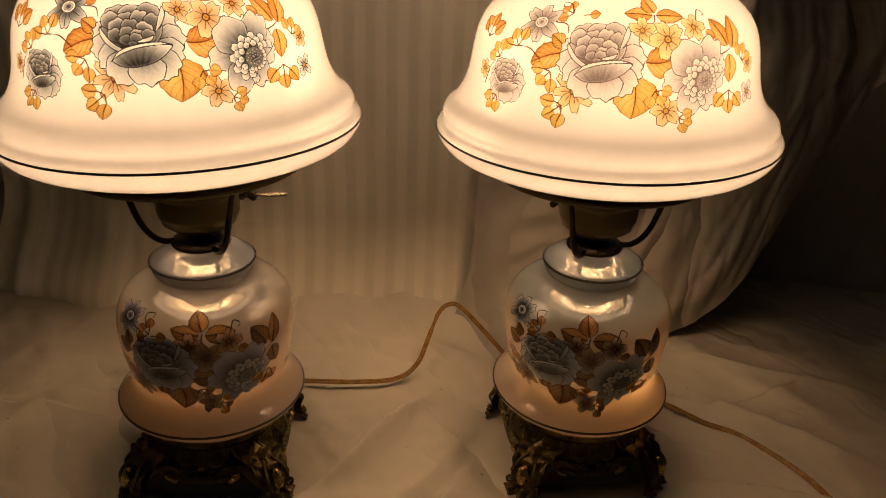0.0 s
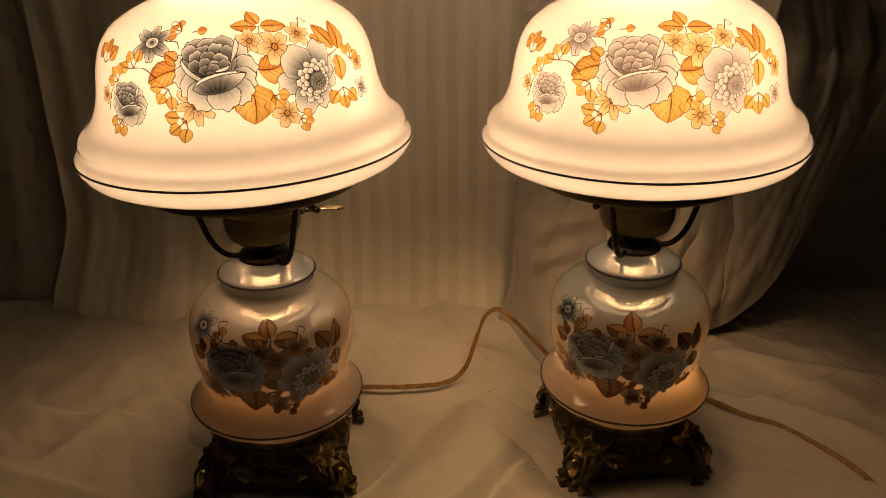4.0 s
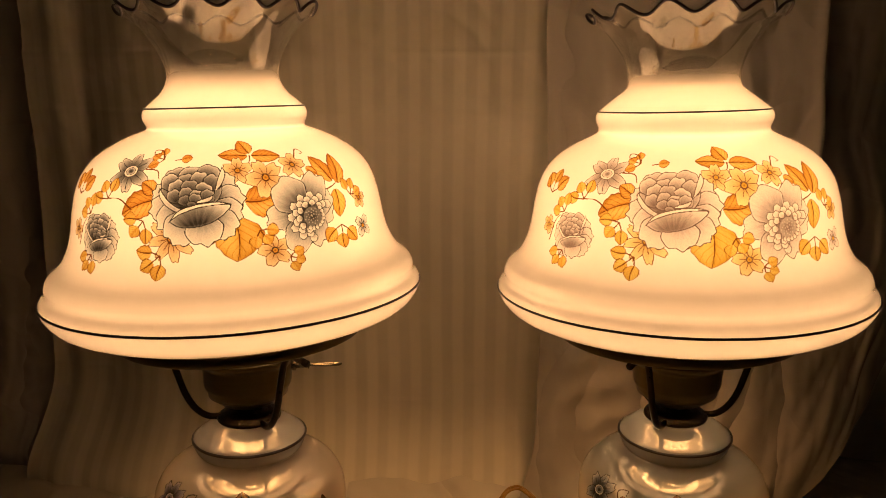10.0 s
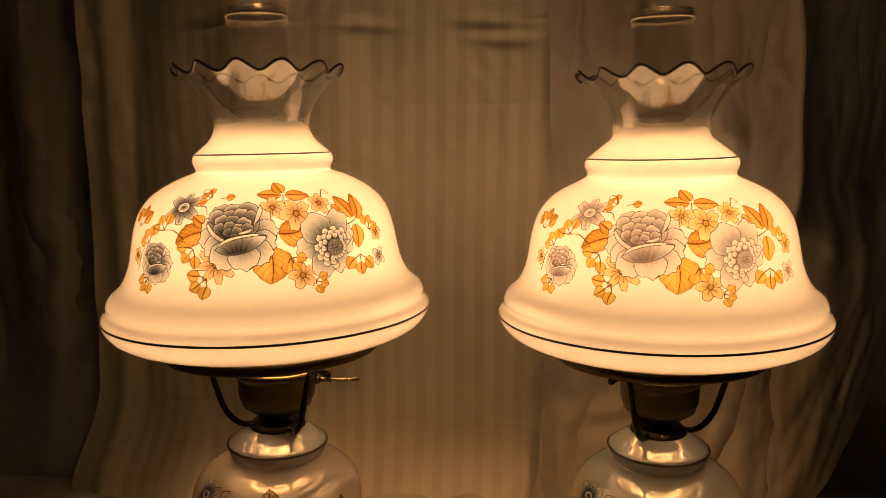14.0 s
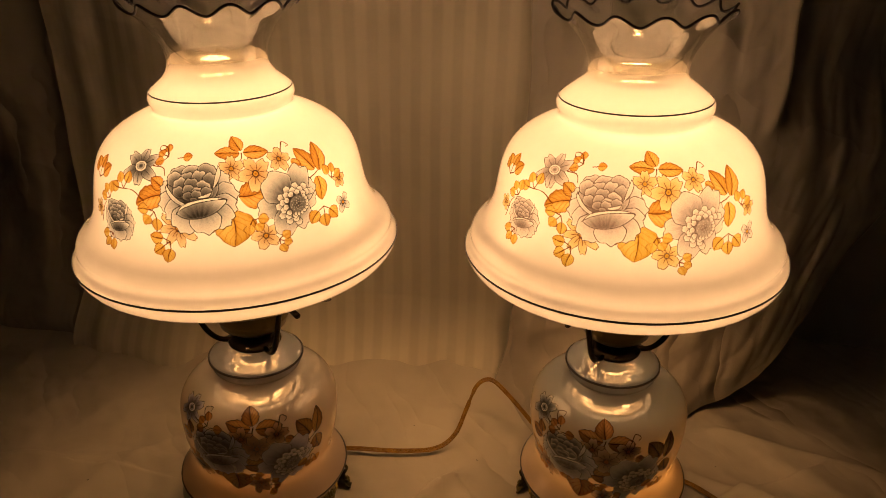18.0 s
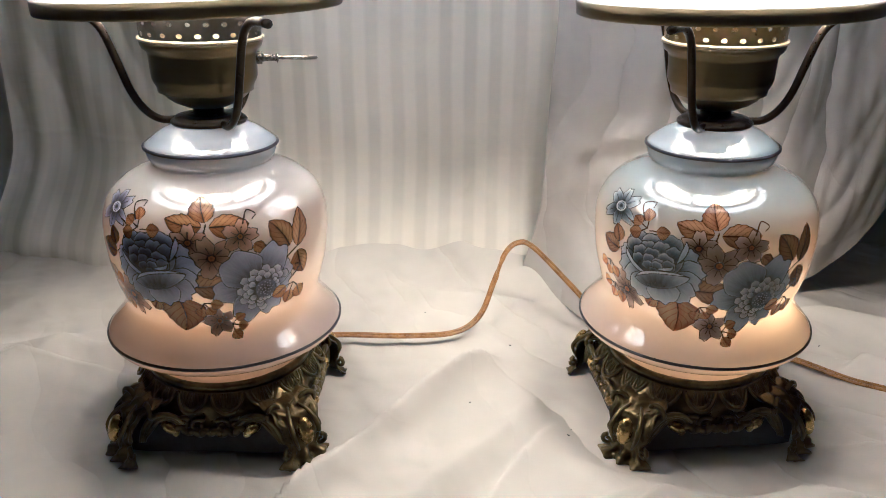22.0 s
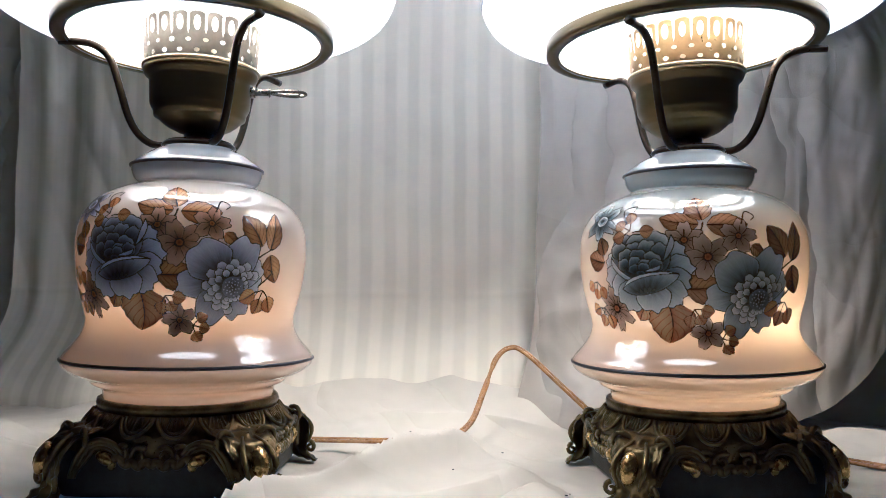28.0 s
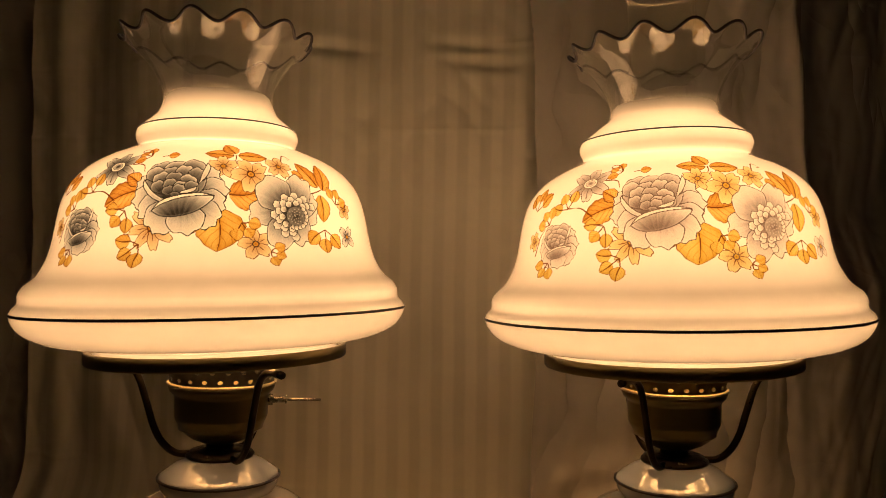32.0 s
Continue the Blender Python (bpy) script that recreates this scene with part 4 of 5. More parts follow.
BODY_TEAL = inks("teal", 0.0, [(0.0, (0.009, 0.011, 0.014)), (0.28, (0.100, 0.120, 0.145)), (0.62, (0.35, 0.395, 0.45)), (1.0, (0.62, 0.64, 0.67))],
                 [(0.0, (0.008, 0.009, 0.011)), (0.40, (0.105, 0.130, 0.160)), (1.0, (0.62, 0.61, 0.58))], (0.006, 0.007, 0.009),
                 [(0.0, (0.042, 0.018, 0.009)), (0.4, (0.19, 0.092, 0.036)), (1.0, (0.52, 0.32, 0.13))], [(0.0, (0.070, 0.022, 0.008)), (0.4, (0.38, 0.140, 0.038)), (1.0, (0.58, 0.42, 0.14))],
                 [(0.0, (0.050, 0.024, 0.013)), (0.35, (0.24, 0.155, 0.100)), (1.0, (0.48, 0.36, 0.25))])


class Face:
    """The outside of a turned glass as a plane to print on: u runs round it, v up along its outline. Shapes are laid one over another
    on a fine grid, and each cell keeps the topmost; every motif then becomes one thin sheet that follows the glass."""
    INKS = ("petal", "heart", "line", "leaf", "gold", "small", "brown")
    CELL = 0.0004

    def __init__(self, profile, theta, height, radius, palette, parent, lo, hi):
        pts = np.array(catmull(profile, 8))
        self.r, self.z = pts[:, 0], pts[:, 1]
        self.s = np.concatenate([[0], np.cumsum(np.hypot(np.diff(self.r), np.diff(self.z)))])
        self.theta, self.radius, self.palette, self.parent = math.radians(theta), radius, palette, parent
        self.s0 = float(np.interp(height, self.z, self.s))
        self.lo, self.hi = lo, hi
        self.nu, self.nv = int((hi[0] - lo[0]) / self.CELL), int((hi[1] - lo[1]) / self.CELL)
        self.u = lo[0] + (np.arange(self.nu) + 0.5) * self.CELL
        self.v = lo[1] + (np.arange(self.nv) + 0.5) * self.CELL
        self.owner = np.full((self.nv, self.nu), -1)
        self.ink = np.zeros((self.nv, self.nu), int)
        self.tx, self.ty = np.zeros((self.nv, self.nu)), np.zeros((self.nv, self.nu))
        self.motifs = []

    def motif(self, name, label=""):
        self.motifs.append((name, label))

    def window(self, u, v, reach):
        i0, i1 = np.searchsorted(self.u, [u - reach, u + reach])
        j0, j1 = np.searchsorted(self.v, [v - reach, v + reach])
        sl = (slice(j0, j1), slice(i0, i1))
        return sl, *np.meshgrid(self.u[i0:i1], self.v[j0:j1])

    def lay(self, sl, mask, ink, tx, ty):
        self.owner[sl][mask] = len(self.motifs) - 1
        self.ink[sl][mask] = ink[mask]
        self.tx[sl][mask] = tx[mask]
        self.ty[sl][mask] = ty[mask]

    def blade(self, base, angle, length, width, ink_name, border=0.0006, seed=0.0):
        """A veined leaf that grows from base in the direction angle (degrees)."""
        a = math.radians(angle)
        ca, sa = math.cos(a), math.sin(a)
        sl, U, V = self.window(base[0], base[1], 1.25 * math.hypot(length, width))
        du, dv = U - base[0], V - base[1]
        x, y = (du * ca + dv * sa) / length, (-du * sa + dv * ca) / width
        xc = np.clip(x, 0.0, 1.0)
        w = np.sin(math.pi * xc ** 0.88) ** 0.72 * (1 - 0.12 * xc) * (1 + 0.035 * np.sin(30 * xc + seed))
        y = y - 0.16 * np.sin(math.pi * xc) * math.sin(seed * 5)
        mask = (x > 0) & (x < 1) & (np.abs(y) < w)
        gap = np.minimum((w - np.abs(y)) * width * 0.9, (1 - x) * length * 0.8)
        side = y / np.maximum(w, 0.05)
        tone = 0.95 - 0.55 * np.exp(-np.abs(side) / 0.22) * (1 - 0.6 * xc) - 0.42 * np.abs(side) ** 3 - 0.35 * xc ** 4 - 0.20 * (np.sign(side) * math.copysign(1, math.sin(seed * 9)) > 0)
        tone = np.clip(tone, 0.05, 1.0)
        vein = (np.abs(((xc - 0.42 * np.abs(side)) * 5.5) % 1.0 - 0.5) < 0.055 + 0.00011 / (length / 5.5)) & (xc > 0.06) & (xc < 0.92)
        rib = np.abs(y) * width < 0.00042 * (1 - 0.6 * xc)
        tone = np.where(vein, tone * 0.62, tone)
        fill = np.where(rib & (length > 0.009), self.INKS.index("brown"), self.INKS.index(ink_name))
        fill = np.where(gap < border * 0.75, self.INKS.index("brown"), fill)
        self.lay(sl, mask, fill, seed * 3.7 + side * (0.35 + 0.4 * xc), tone)

    def shape(self, points, base, ink_name, tones, border, seed=0.0, power=0.8):
        """A smooth closed outline, filled from dark at base to light far from it, with a dark edge."""
        pts = np.array(catmull(list(points) + [points[0]], 4)[:-1])
        base = np.array(base, float)
        lo, hi = pts.min(0), pts.max(0)
        mid = (lo + hi) / 2
        sl, U, V = self.window(mid[0], mid[1], max(hi - lo) / 2 + self.CELL)
        inside = np.zeros(U.shape, bool)
        gap = np.full(U.shape, 1.0)
        for (x0, y0), (x1, y1) in zip(pts, np.roll(pts, -1, 0)):
            if y0 != y1:
                inside ^= ((V < y0) != (V < y1)) & (U < x0 + (V - y0) * (x1 - x0) / (y1 - y0))
            dx, dy = x1 - x0, y1 - y0
            t = np.clip(((U - x0) * dx + (V - y0) * dy) / (dx * dx + dy * dy + 1e-12), 0, 1)
            gap = np.minimum(gap, np.hypot(U - x0 - t * dx, V - y0 - t * dy))
        reach = np.hypot(pts[:, 0] - base[0], pts[:, 1] - base[1])
        near = max(0.0, float(reach.min()))
        d = np.clip((np.hypot(U - base[0], V - base[1]) - near) / (float(reach.max()) - near + 1e-9), 0, 1)
        turn = np.arctan2(V - base[1], U - base[0])
        tone = tones[0] + (tones[1] - tones[0]) * np.clip((d - 0.12) / 0.72, 0, 1) ** power + 0.05 * np.sin(19 * turn + seed) * (1 - d)
        tone = np.where(gap < border * 2.4, np.minimum(1.0, tone + 0.10), tone)
        fill = np.where(gap < border, self.INKS.index("brown" if ink_name in ("leaf", "gold", "small") else "line"), self.INKS.index(ink_name))
        self.lay(sl, inside, fill, turn * 0.9 + seed * 3.7, np.clip(tone, 0, 1))

    def disc(self, centre, radius, ink_name, tone=0.3, border=0.0004, squash=1.0):
        sl, U, V = self.window(centre[0], centre[1], radius * 1.3)
        d = np.hypot(U - centre[0], (V - centre[1]) / squash)
        fill = np.where(radius - d < border, self.INKS.index("line"), self.INKS.index(ink_name))
        self.lay(sl, d < radius, fill, U * 300, np.clip(tone + 0.4 * d / radius, 0, 1))

    def stroke(self, points, width, ink_name="line", tone=0.5):
        pts = catmull(points, 8) if len(points) > 2 else [np.array(points[0]), np.array(points[1])]
        for k, (p, q) in enumerate(zip(pts, pts[1:])):
            p, q = np.asarray(p, float), np.asarray(q, float)
            ln = np.linalg.norm(q - p) + 1e-9
            w = width * (1 - 0.5 * k / len(pts))
            mid = (p + q) / 2
            sl, U, V = self.window(mid[0], mid[1], ln / 2 + w * 1.5)
            t = np.clip(((U - p[0]) * (q[0] - p[0]) + (V - p[1]) * (q[1] - p[1])) / ln ** 2, 0, 1)
            d = np.hypot(U - p[0] - t * (q[0] - p[0]), V - p[1] - t * (q[1] - p[1]))
            self.lay(sl, d < w, np.full(d.shape, self.INKS.index(ink_name)), U * 300, np.full(d.shape, tone))

    def finish(self):
        """Makes one object of each motif's cells, 0.3 mm proud of the glass."""
        gu = self.lo[0] + np.arange(self.nu + 1) * self.CELL
        gs = self.s0 + self.lo[1] + np.arange(self.nv + 1) * self.CELL
        r, z = np.interp(gs, self.s, self.r), np.interp(gs, self.s, self.z)
        r1, z1 = np.interp(gs + 0.001, self.s, self.r), np.interp(gs + 0.001, self.s, self.z)
        ln = np.hypot(z1 - z, r - r1) + 1e-9
        r, z = r + 0.0003 * (z1 - z) / ln, z + 0.0003 * (r - r1) / ln
        a = self.theta + gu / self.radius
        grid = np.stack([r[:, None] * np.cos(a), r[:, None] * np.sin(a), np.repeat(z[:, None], self.nu + 1, 1)], -1).reshape(-1, 3)
        for k, (name, label) in enumerate(self.motifs):
            jj, ii = np.nonzero(self.owner == k)
            if len(jj) == 0:
                continue
            c = jj * (self.nu + 1) + ii
            quads = np.stack([c, c + 1, c + self.nu + 2, c + self.nu + 1], 1)
            used, inverse = np.unique(quads, return_inverse=True)
            me = bpy.data.meshes.new(name)
            me.from_pydata(grid[used].tolist(), [], inverse.reshape(-1, 4).tolist())
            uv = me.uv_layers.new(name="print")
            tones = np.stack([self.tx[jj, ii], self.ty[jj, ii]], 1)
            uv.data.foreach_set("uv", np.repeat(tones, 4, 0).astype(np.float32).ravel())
            for slot in self.INKS:
                me.materials.append(self.palette[slot])
            me.polygons.foreach_set("material_index", self.ink[jj, ii].astype(np.int32))
            me.polygons.foreach_set("use_smooth", [True] * len(jj))
            ob = new(name, me)
            ob.parent = self.parent
            tagged(ob, label)


def polar(u, v, r, a, squash=1.0):
    return u + r * math.cos(math.radians(a)), v + squash * r * math.sin(math.radians(a))


def fan(base, angle, length, width, lobes=3, frill=0.06, seed=0.0):
    """The outline of a broad petal with a lobed edge, as points round it."""
    a = math.radians(angle)
    ca, sa = math.cos(a), math.sin(a)
    out = [(0.0, -0.22 * width), (0.28 * length, -0.74 * width)]
    n = 4 * lobes
    for i in range(n + 1):
        q = 2 * i / n - 1
        x = length * (0.52 + 0.48 * math.sqrt(max(0.0, 1 - q * q))) * (1 + frill * (math.cos(lobes * math.pi * (q + 1) + math.pi) * (1 - 0.4 * abs(q)) + 0.4 * math.sin(5 * q + seed)))
        out.append((x, width * q * (1 + 0.3 * frill * math.sin(7 * q + seed))))
    out += [(0.28 * length, 0.74 * width), (0.0, 0.22 * width)]
    return [(base[0] + x * ca - y * sa, base[1] + x * sa + y * ca) for x, y in out]


def rose(face, u, v, size, label="large printed rose"):
    """A cup of scalloped petals, its rim turned over in pale curls, a folded lip in front and broad petals below."""
    face.motif("rose_print", label)
    b = min(0.00055, size * 0.026)

    def put(points, base, ink_name="petal", tones=(0.0, 0.9), seed=0.0, power=0.8):
        face.shape([(u + size * x, v + size * y) for x, y in points], (u + size * base[0], v + size * base[1]), ink_name, tones, b, seed, power)

    for k, (bx, by, a, ln, w) in enumerate([(0.30, 0.15, 32, 0.68, 0.34), (0.35, -0.02, 4, 0.72, 0.36), (0.30, -0.10, -22, 0.74, 0.34), (-0.35, 0.10, 168, 0.66, 0.26), (-0.30, -0.05, 192, 0.74, 0.32),
                                            (-0.20, -0.12, 216, 0.76, 0.34), (0.28, -0.20, 312, 0.76, 0.36), (-0.12, -0.15, 244, 0.86, 0.40), (0.10, -0.22, 280, 0.76, 0.42)]):
        put(fan((bx, by), a, ln, w, 3, 0.05, k * 1.7), (bx, by), tones=(0.02, 0.86), seed=k * 2.1)
    cup = [(-0.10 + 0.70 * math.cos(t), 0.28 + 0.52 * math.sin(t)) for t in (2 * math.pi * k / 20 for k in range(20))]
    put(cup, (-0.10, -0.1), "heart", (0.0, 0.55), 5.0)
    for row, (count, y0, spread, ln, w, top) in enumerate([(3, 0.40, 0.44, 0.46, 0.30, 0.74), (4, 0.24, 0.50, 0.44, 0.23, 0.70), (3, 0.14, 0.34, 0.36, 0.22, 0.64), (4, 0.00, 0.40, 0.34, 0.18, 0.60), (2, -0.06, 0.14, 0.28, 0.16, 0.50), (1, -0.12, 0.0, 0.18, 0.12, 0.40)]):
        for k in range(count):
            q = 2 * (k + 0.5) / count - 1
            bx, by = -0.10 + spread * q + 0.03 * math.sin(5 * k + 3 * row), y0 - 0.06 * q * q + 0.03 * math.sin(7 * k + row)
            put(fan((bx, by), 90 - 40 * q, ln * (1 + 0.10 * math.sin(4 * k + row)), w, 2, 0.045, k + row * 2.0), (bx, by), "heart", (0.0, top + 0.10 * math.sin(3 * k + row)), k * 1.3 + row, 1.3)
    # pale turned-over rims of the cup, and the lip
    put([(-0.84, 0.34), (-0.82, 0.12), (-0.62, -0.12), (-0.34, -0.26), (-0.02, -0.30), (-0.02, -0.22), (-0.32, -0.15), (-0.56, 0.00), (-0.72, 0.18)], (-0.6, -0.5), "petal", (0.55, 1.0), 1.0, 0.6)
    put([(0.60, 0.82), (0.68, 0.64), (0.60, 0.38), (0.38, 0.14), (0.06, 0.02), (0.02, -0.05), (0.34, 0.00), (0.42, 0.22), (0.50, 0.52)], (0.9, -0.2), "petal", (0.6, 1.0), 2.0, 0.6)
    put([(-0.58, -0.44), (-0.36, -0.22), (0.02, -0.10), (0.48, -0.06), (0.76, -0.10), (0.64, -0.28), (0.34, -0.48), (-0.06, -0.58), (-0.36, -0.56)], (0.05, -0.75), "petal", (0.0, 0.80), 3.0, 1.3)
    put([(-0.60, -0.46), (-0.38, -0.20), (0.00, -0.07), (0.46, -0.02), (0.78, -0.09), (0.46, -0.10), (0.02, -0.16), (-0.34, -0.29)], (0.0, -0.9), "petal", (0.85, 1.0), 4.0)


def peony(face, u, v, size):
    """Broad notched petals round a ring of small pale ones and a dark dotted heart that sits low."""
    face.motif("peony_print", "large printed peony with a dark heart")

    def put(points, base, ink_name="petal", tones=(0.0, 0.9), seed=0.0, power=0.8, border=0.0005):
        face.shape([(u + size * x, v + size * y) for x, y in points], (u + size * base[0], v + size * base[1]), ink_name, tones, border, seed, power)

    for k, (a, ln, w) in enumerate([(352, 0.88, 0.34), (22, 0.96, 0.34), (58, 1.14, 0.40), (186, 1.06, 0.36), (128, 1.06, 0.50), (296, 0.98, 0.36), (248, 1.10, 0.38)]):
        put(fan((0.08, -0.05), a, ln, w * 1.06, 2, 0.055, k * 2.2), (0.08, -0.05), tones=(0.0, 0.84), seed=k * 1.9, power=1.2)
    cx, cy = 0.26, -0.20
    for rad, ln, w, first, last, count in ((0.44, 0.26, 0.12, 30, 265, 9), (0.36, 0.22, 0.11, 40, 255, 8), (0.27, 0.20, 0.10, 50, 250, 7), (0.24, 0.15, 0.07, 250, 400, 9)):
        for k in range(count):
            a = first + (last - first) * k / (count - 1)
            p = polar(cx, cy, rad, a, 0.92)
            put(fan(p, a, ln, w, 2, 0.04, k), p, "heart", (0.22, 1.0), k + rad * 9, 0.5, 0.00042)
    face.disc((u + cx * size, v + cy * size), size * 0.25, "heart", 0.0, 0.0)
    for k in range(26):
        p = polar(u + cx * size, v + cy * size, 0.042 * size * math.sqrt(k), math.degrees(k * 2.4))
        face.disc(p, size * 0.017, "heart", 0.42, 0.0)


def blossom(face, u, v, size, petals=5, ink_name="small", turn=18.0, width=0.40, label=""):
    face.motif("blossom_print", label)
    for k in range(petals):
        a = turn + 360 * k / petals
        face.shape(fan((u, v), a, size, size * width * 0.95, 2, 0.07, k * 1.3 + u * 90), (u, v), ink_name, (0.22, 1.0), 0.00042, k * 1.3, 0.8)
        face.stroke([polar(u, v, size * 0.15, a), polar(u, v, size * 0.55, a)], 0.00022, "brown" if ink_name == "small" else "line")
    face.disc((u, v), size * 0.20, "brown", 0.0)
    face.disc((u, v), size * 0.13, "gold", 0.1, 0.0)


def daffodil(face, u, v, size):
    face.motif("daffodil_print", "printed daffodil")
    for k in range(6):
        a = 32 + 60 * k
        ln = size * (1.06 if abs(math.cos(math.radians(a))) > 0.6 else 0.88)
        face.shape(fan((u, v), a, ln, size * 0.30, 2, 0.08, k * 2.0), (u, v), "petal", (0.0, 0.72), 0.0005, k * 2.0, 1.1)
        face.stroke([polar(u, v, size * 0.3, a), polar(u, v, size * 0.75, a)], 0.00024)
    face.disc((u, v), size * 0.36, "petal", 0.62, 0.0006, 0.72)
    face.disc((u, v), size * 0.24, "petal", 0.25, 0.0004, 0.72)
    face.disc((u, v), size * 0.13, "heart", 0.0, 0.0, 0.72)


def leaf(face, u, v, angle, length, width, ink_name="leaf"):
    face.motif("leaf_print")
    face.blade((u, v), angle, length, width * 1.24, ink_name, seed=u * 70 + v * 31)


def sprig(face, u, v, angle, length, width, ink_name="gold", fan=(-58, 4, 64)):
    """Three small leaves on one stalk."""
    face.motif("sprig_print")
    for k, d in enumerate(fan):
        b = polar(u, v, 0.45 * length, angle + d)
        face.stroke([(u, v), b], 0.0004, "brown")
        face.blade(b, angle + d * 0.7, length * (0.86 - 0.10 * (k % 2)), width * 1.35, ink_name, seed=u * 50 + k, border=0.0005)


def tendril(face, points):
    face.motif("stem_print")
    face.stroke(points, 0.0005, "brown", 0.4)


def shade_print(face):
    daffodil(face, -0.045, 0.0195, 0.0165)
    tendril(face, [(-0.033, 0.021), (-0.024, 0.020), (-0.021, 0.014)])
    for u, v, a, ln, w in ((0.0385, 0.0300, 176, 0.0215, 0.0050), (0.0400, 0.0320, 112, 0.0165, 0.0058), (0.0415, 0.0300, -4, 0.0215, 0.0052), (0.0330, -0.0020, 8, 0.0205, 0.0085),
                           (0.0960, 0.0060, 118, 0.0225, 0.0062), (0.1000, 0.0040, 72, 0.0240, 0.0060), (-0.0215, 0.0010, 202, 0.0250, 0.0075), (-0.0215, 0.0050, 148, 0.0130, 0.0045)):
        leaf(face, u, v, a, ln, w)
    leaf(face, 0.0180, -0.0110, 238, 0.0190, 0.0070, "gold")
    leaf(face, 0.0255, -0.0105, 271, 0.0275, 0.0125, "gold")
    leaf(face, 0.0965, 0.0005, 268, 0.0185, 0.0058, "gold")
    tendril(face, [(0.0400, 0.0300), (0.0395, 0.0260), (0.0370, 0.0220)])
    tendril(face, [(0.085, 0.0), (0.094, 0.0025), (0.0985, 0.0045)])
    tendril(face, [(-0.038, -0.005), (-0.048, 0.001), (-0.060, 0.001)])
    blossom(face, 0.0301, 0.0185, 0.0105)
    blossom(face, 0.0476, 0.0125, 0.0135, turn=40)
    blossom(face, 0.0690, 0.0205, 0.0100, turn=5)
    leaf(face, 0.0780, 0.0170, -30, 0.0090, 0.0032)
    blossom(face, -0.0110, -0.0225, 0.0150, 8, turn=10, width=0.24)
    blossom(face, 0.0476, -0.0331, 0.0105, turn=30)
    rose(face, 0.0035, -0.0005, 0.0275)
    peony(face, 0.0680, -0.0100, 0.0245)
    rose(face, -0.0640, -0.0230, 0.0165, "small printed rose")
    blossom(face, -0.0900, -0.0200, 0.0070, turn=0)
    blossom(face, 0.1185, -0.0080, 0.0075, turn=10)
    blossom(face, 0.1170, -0.0270, 0.0085, 4, "petal", turn=50)
    sprig(face, -0.0180, -0.0330, 215, 0.0120, 0.0038)
    sprig(face, -0.0290, -0.0120, 225, 0.0110, 0.0034)
    sprig(face, -0.0580, 0.0010, 120, 0.0110, 0.0034)
    sprig(face, -0.0740, -0.0090, 130, 0.0100, 0.0032)
    sprig(face, -0.0700, -0.0350, 240, 0.0100, 0.0030)
    sprig(face, 0.0400, -0.0200, 300, 0.0090, 0.0032)
    sprig(face, 0.0560, -0.0380, -25, 0.0080, 0.0028)
    sprig(face, 0.0960, -0.0230, 262, 0.0130, 0.0042)
    sprig(face, 0.1100, -0.0050, 60, 0.0100, 0.0030)
    sprig(face, -0.0940, 0.0020, 85, 0.0150, 0.0046, "leaf")
    sprig(face, -0.0220, 0.0290, 160, 0.0095, 0.0030, "leaf")
    sprig(face, -0.0130, 0.0280, 10, 0.0095, 0.0030, "leaf", fan=(0,))
    tendril(face, [(-0.022, 0.029), (-0.027, 0.037), (-0.034, 0.038), (-0.033, 0.034), (-0.029, 0.035)])
    tendril(face, [(0.073, 0.026), (0.079, 0.034), (0.083, 0.030), (0.080, 0.029)])
    tendril(face, [(-0.086, -0.030), (-0.083, -0.018), (-0.078, -0.012)])


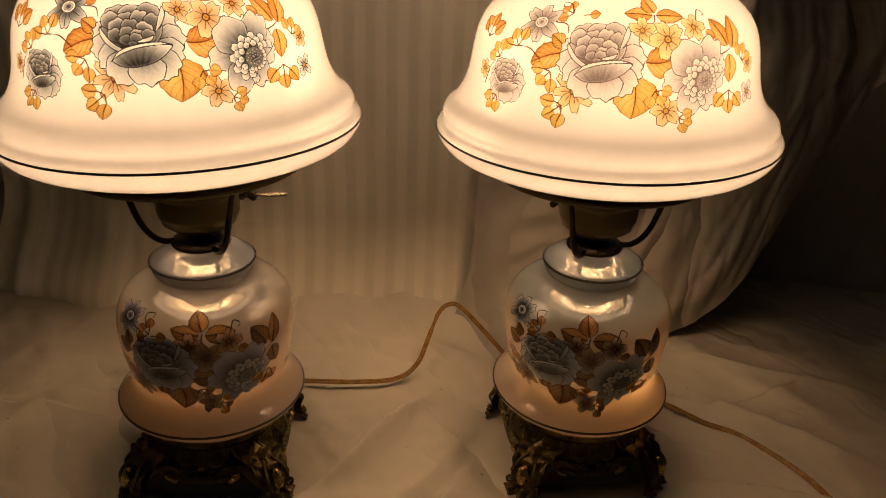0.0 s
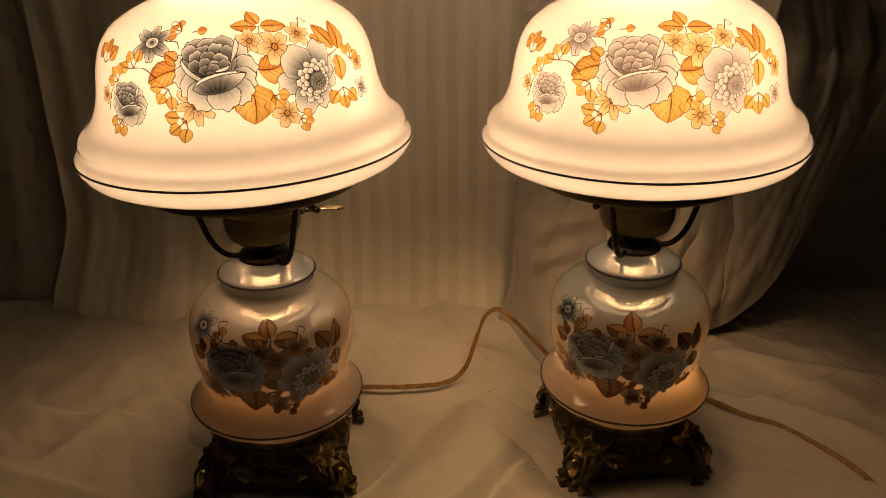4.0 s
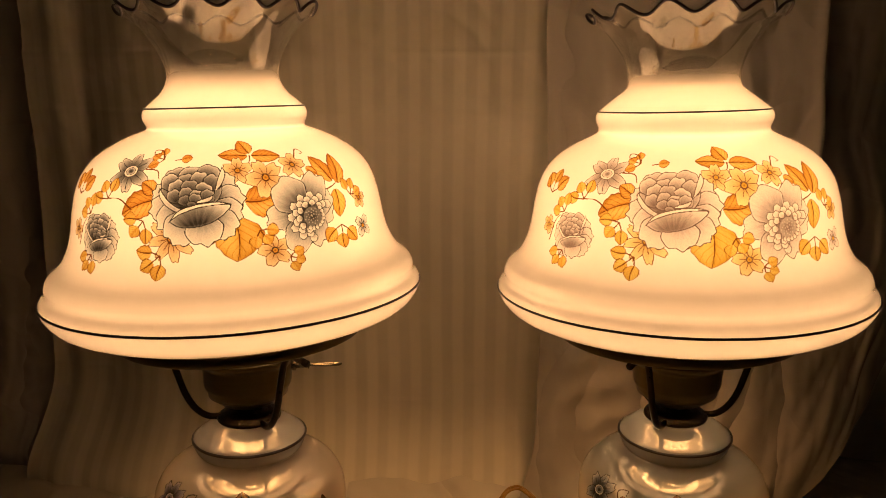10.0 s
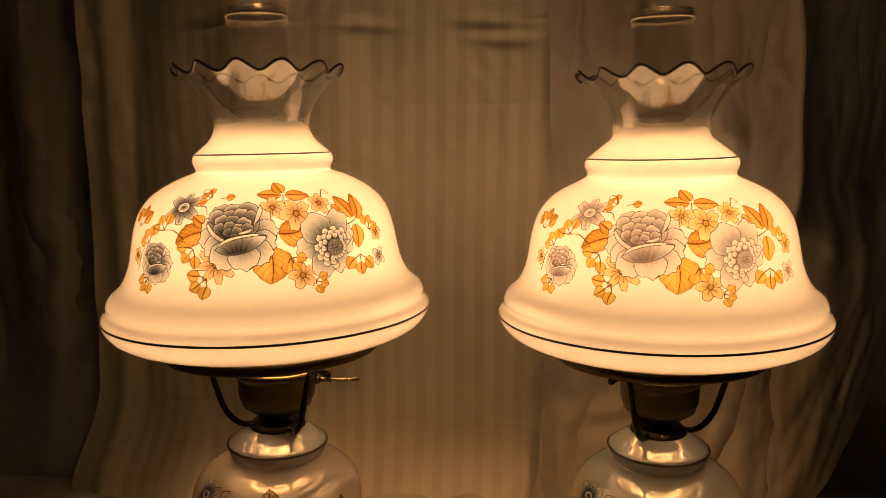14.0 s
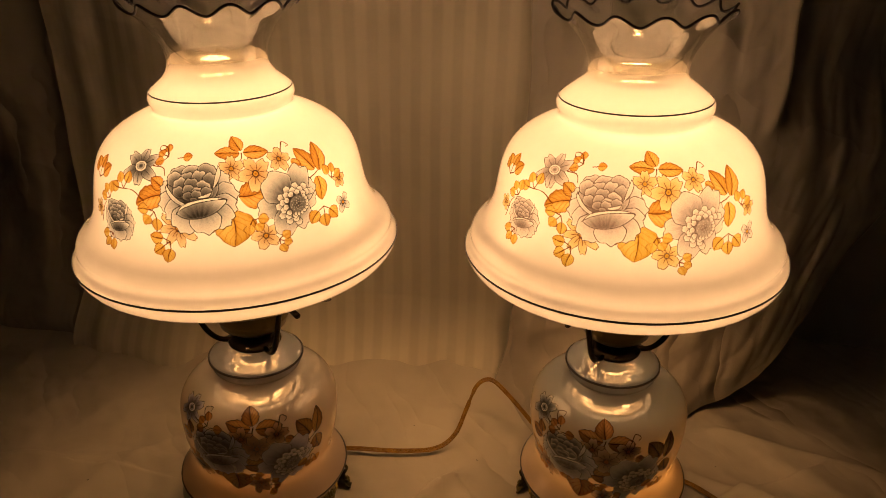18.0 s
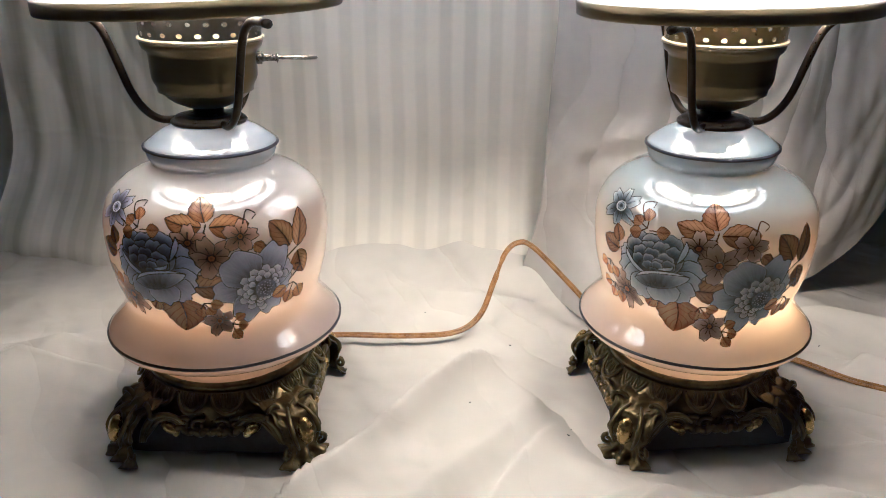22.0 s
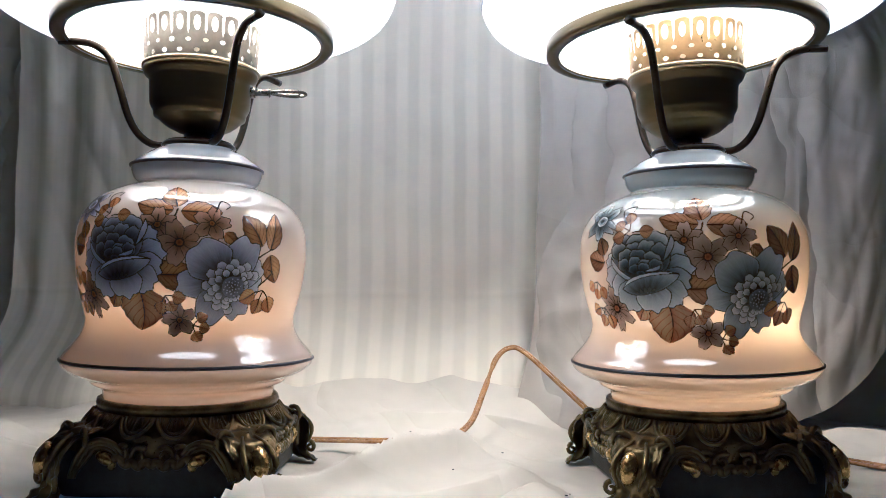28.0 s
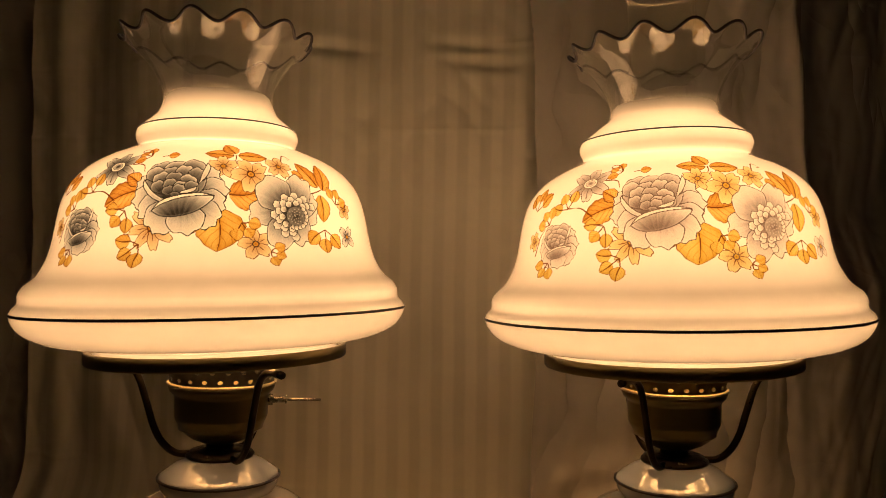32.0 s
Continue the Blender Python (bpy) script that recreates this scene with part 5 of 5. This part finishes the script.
def body_print(face):
    daffodil(face, -0.0353, 0.0294, 0.0150)
    tendril(face, [(-0.025, 0.024), (-0.018, 0.021), (-0.015, 0.014)])
    for u, v, a, ln, w in ((0.0300, 0.0240, 168, 0.0230, 0.0060), (0.0320, 0.0265, 100, 0.0185, 0.0072), (0.0345, 0.0235, 0, 0.0235, 0.0065), (0.0220, -0.0140, 5, 0.0200, 0.0080),
                           (0.0820, 0.0040, 122, 0.0220, 0.0070), (0.0880, 0.0020, 74, 0.0250, 0.0056), (0.0880, -0.0010, 288, 0.0180, 0.0062), (-0.0290, 0.0020, 165, 0.0165, 0.0060), (-0.0290, 0.0070, 110, 0.0120, 0.0045)):
        leaf(face, u, v, a, ln, w)
    leaf(face, 0.0040, -0.0200, 232, 0.0180, 0.0070, "gold")
    leaf(face, 0.0120, -0.0220, 271, 0.0260, 0.0125, "gold")
    tendril(face, [(0.0325, 0.0250), (0.0310, 0.0200), (0.0280, 0.0160)])
    tendril(face, [(0.078, -0.004), (0.086, 0.001), (0.090, 0.003)])
    blossom(face, 0.0220, 0.0147, 0.0115)
    blossom(face, 0.0345, 0.0045, 0.0140, turn=40)
    blossom(face, 0.0516, 0.0165, 0.0110, turn=5)
    leaf(face, 0.0590, 0.0110, -40, 0.0090, 0.0034)
    blossom(face, -0.0235, -0.0270, 0.0150, 8, turn=10, width=0.24)
    blossom(face, 0.0350, -0.0417, 0.0105, turn=30)
    rose(face, -0.0010, -0.0030, 0.0265)
    peony(face, 0.0580, -0.0160, 0.0260)
    sprig(face, -0.0350, -0.0270, 240, 0.0115, 0.0036)
    sprig(face, -0.0380, -0.0100, 250, 0.0100, 0.0032)
    sprig(face, 0.0270, -0.0270, 300, 0.0090, 0.0034)
    sprig(face, 0.0430, -0.0450, -15, 0.0085, 0.0030)
    sprig(face, 0.0850, -0.0230, 250, 0.0130, 0.0042)
    sprig(face, -0.0100, 0.0215, 150, 0.0100, 0.0034, "leaf")
    sprig(face, -0.0080, 0.0205, 5, 0.0100, 0.0034, "leaf", fan=(0,))
    tendril(face, [(-0.013, 0.026), (-0.018, 0.036), (-0.010, 0.039), (-0.010, 0.035)])
    tendril(face, [(0.054, 0.024), (0.058, 0.032), (0.063, 0.029), (0.060, 0.026)])
    tendril(face, [(0.082, -0.020), (0.090, -0.012), (0.086, -0.010)])


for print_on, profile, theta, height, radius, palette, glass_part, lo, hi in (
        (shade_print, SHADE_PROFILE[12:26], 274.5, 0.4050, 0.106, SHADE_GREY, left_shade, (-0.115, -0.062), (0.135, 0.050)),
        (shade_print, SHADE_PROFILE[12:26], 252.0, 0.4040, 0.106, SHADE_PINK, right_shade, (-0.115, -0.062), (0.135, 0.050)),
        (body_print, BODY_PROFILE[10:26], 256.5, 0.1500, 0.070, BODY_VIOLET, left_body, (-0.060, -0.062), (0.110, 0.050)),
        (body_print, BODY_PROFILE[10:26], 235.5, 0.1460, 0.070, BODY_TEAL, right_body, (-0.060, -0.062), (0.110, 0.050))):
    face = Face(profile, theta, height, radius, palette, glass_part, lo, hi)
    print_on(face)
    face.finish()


# ---- the cords ----
def cord(points, label):
    """Two-wire flat cord along the points."""
    bm = bmesh.new()
    pts = [Vector(p) for p in catmull(points, 8)]
    for s in (-0.5, 0.5):
        out = []
        for i, p in enumerate(pts):
            d = (pts[min(i + 1, len(pts) - 1)] - pts[max(i - 1, 0)]).normalized()
            side = Vector((-d.y, d.x, 0)) if abs(d.z) < 0.9 else Vector((0, 1, 0))
            out.append(p + side.normalized() * 0.0022 * s + Vector((0, 0, 0.0014 * s)))
        tube(out, 0.0015, 8, bm)
    tagged(part("power_cord", bm, CORD_PLASTIC), label, "cord", "lamp cords")


cord([(-0.150, 0.672, 0.006), (-0.139, 0.694, 0.004), (-0.073, 0.697, 0.004), (-0.030, 0.705, 0.005), (-0.008, 0.722, 0.014), (0.004, 0.738, 0.040), (0.014, 0.747, 0.066), (0.026, 0.750, 0.076),
      (0.040, 0.748, 0.072), (0.070, 0.735, 0.046), (0.100, 0.715, 0.020), (0.120, 0.690, 0.006)], "gold plastic cord looping up between the lamps")
cord([(0.205, 0.655, 0.005), (0.240, 0.682, 0.004), (0.262, 0.676, 0.004), (0.294, 0.647, 0.004), (0.326, 0.627, 0.004), (0.362, 0.580, 0.004), (0.378, 0.540, 0.004), (0.385, 0.480, 0.004), (0.380, 0.380, 0.004), (0.36, 0.25, 0.004)],
     "gold plastic cord trailing over the sheet")
cord([(0.308, 0.556, 0.001), (0.318, 0.546, 0.004), (0.340, 0.527, 0.004), (0.368, 0.498, 0.004), (0.390, 0.450, 0.004), (0.395, 0.360, 0.004)], "gold plastic cord coming out from under a fold")
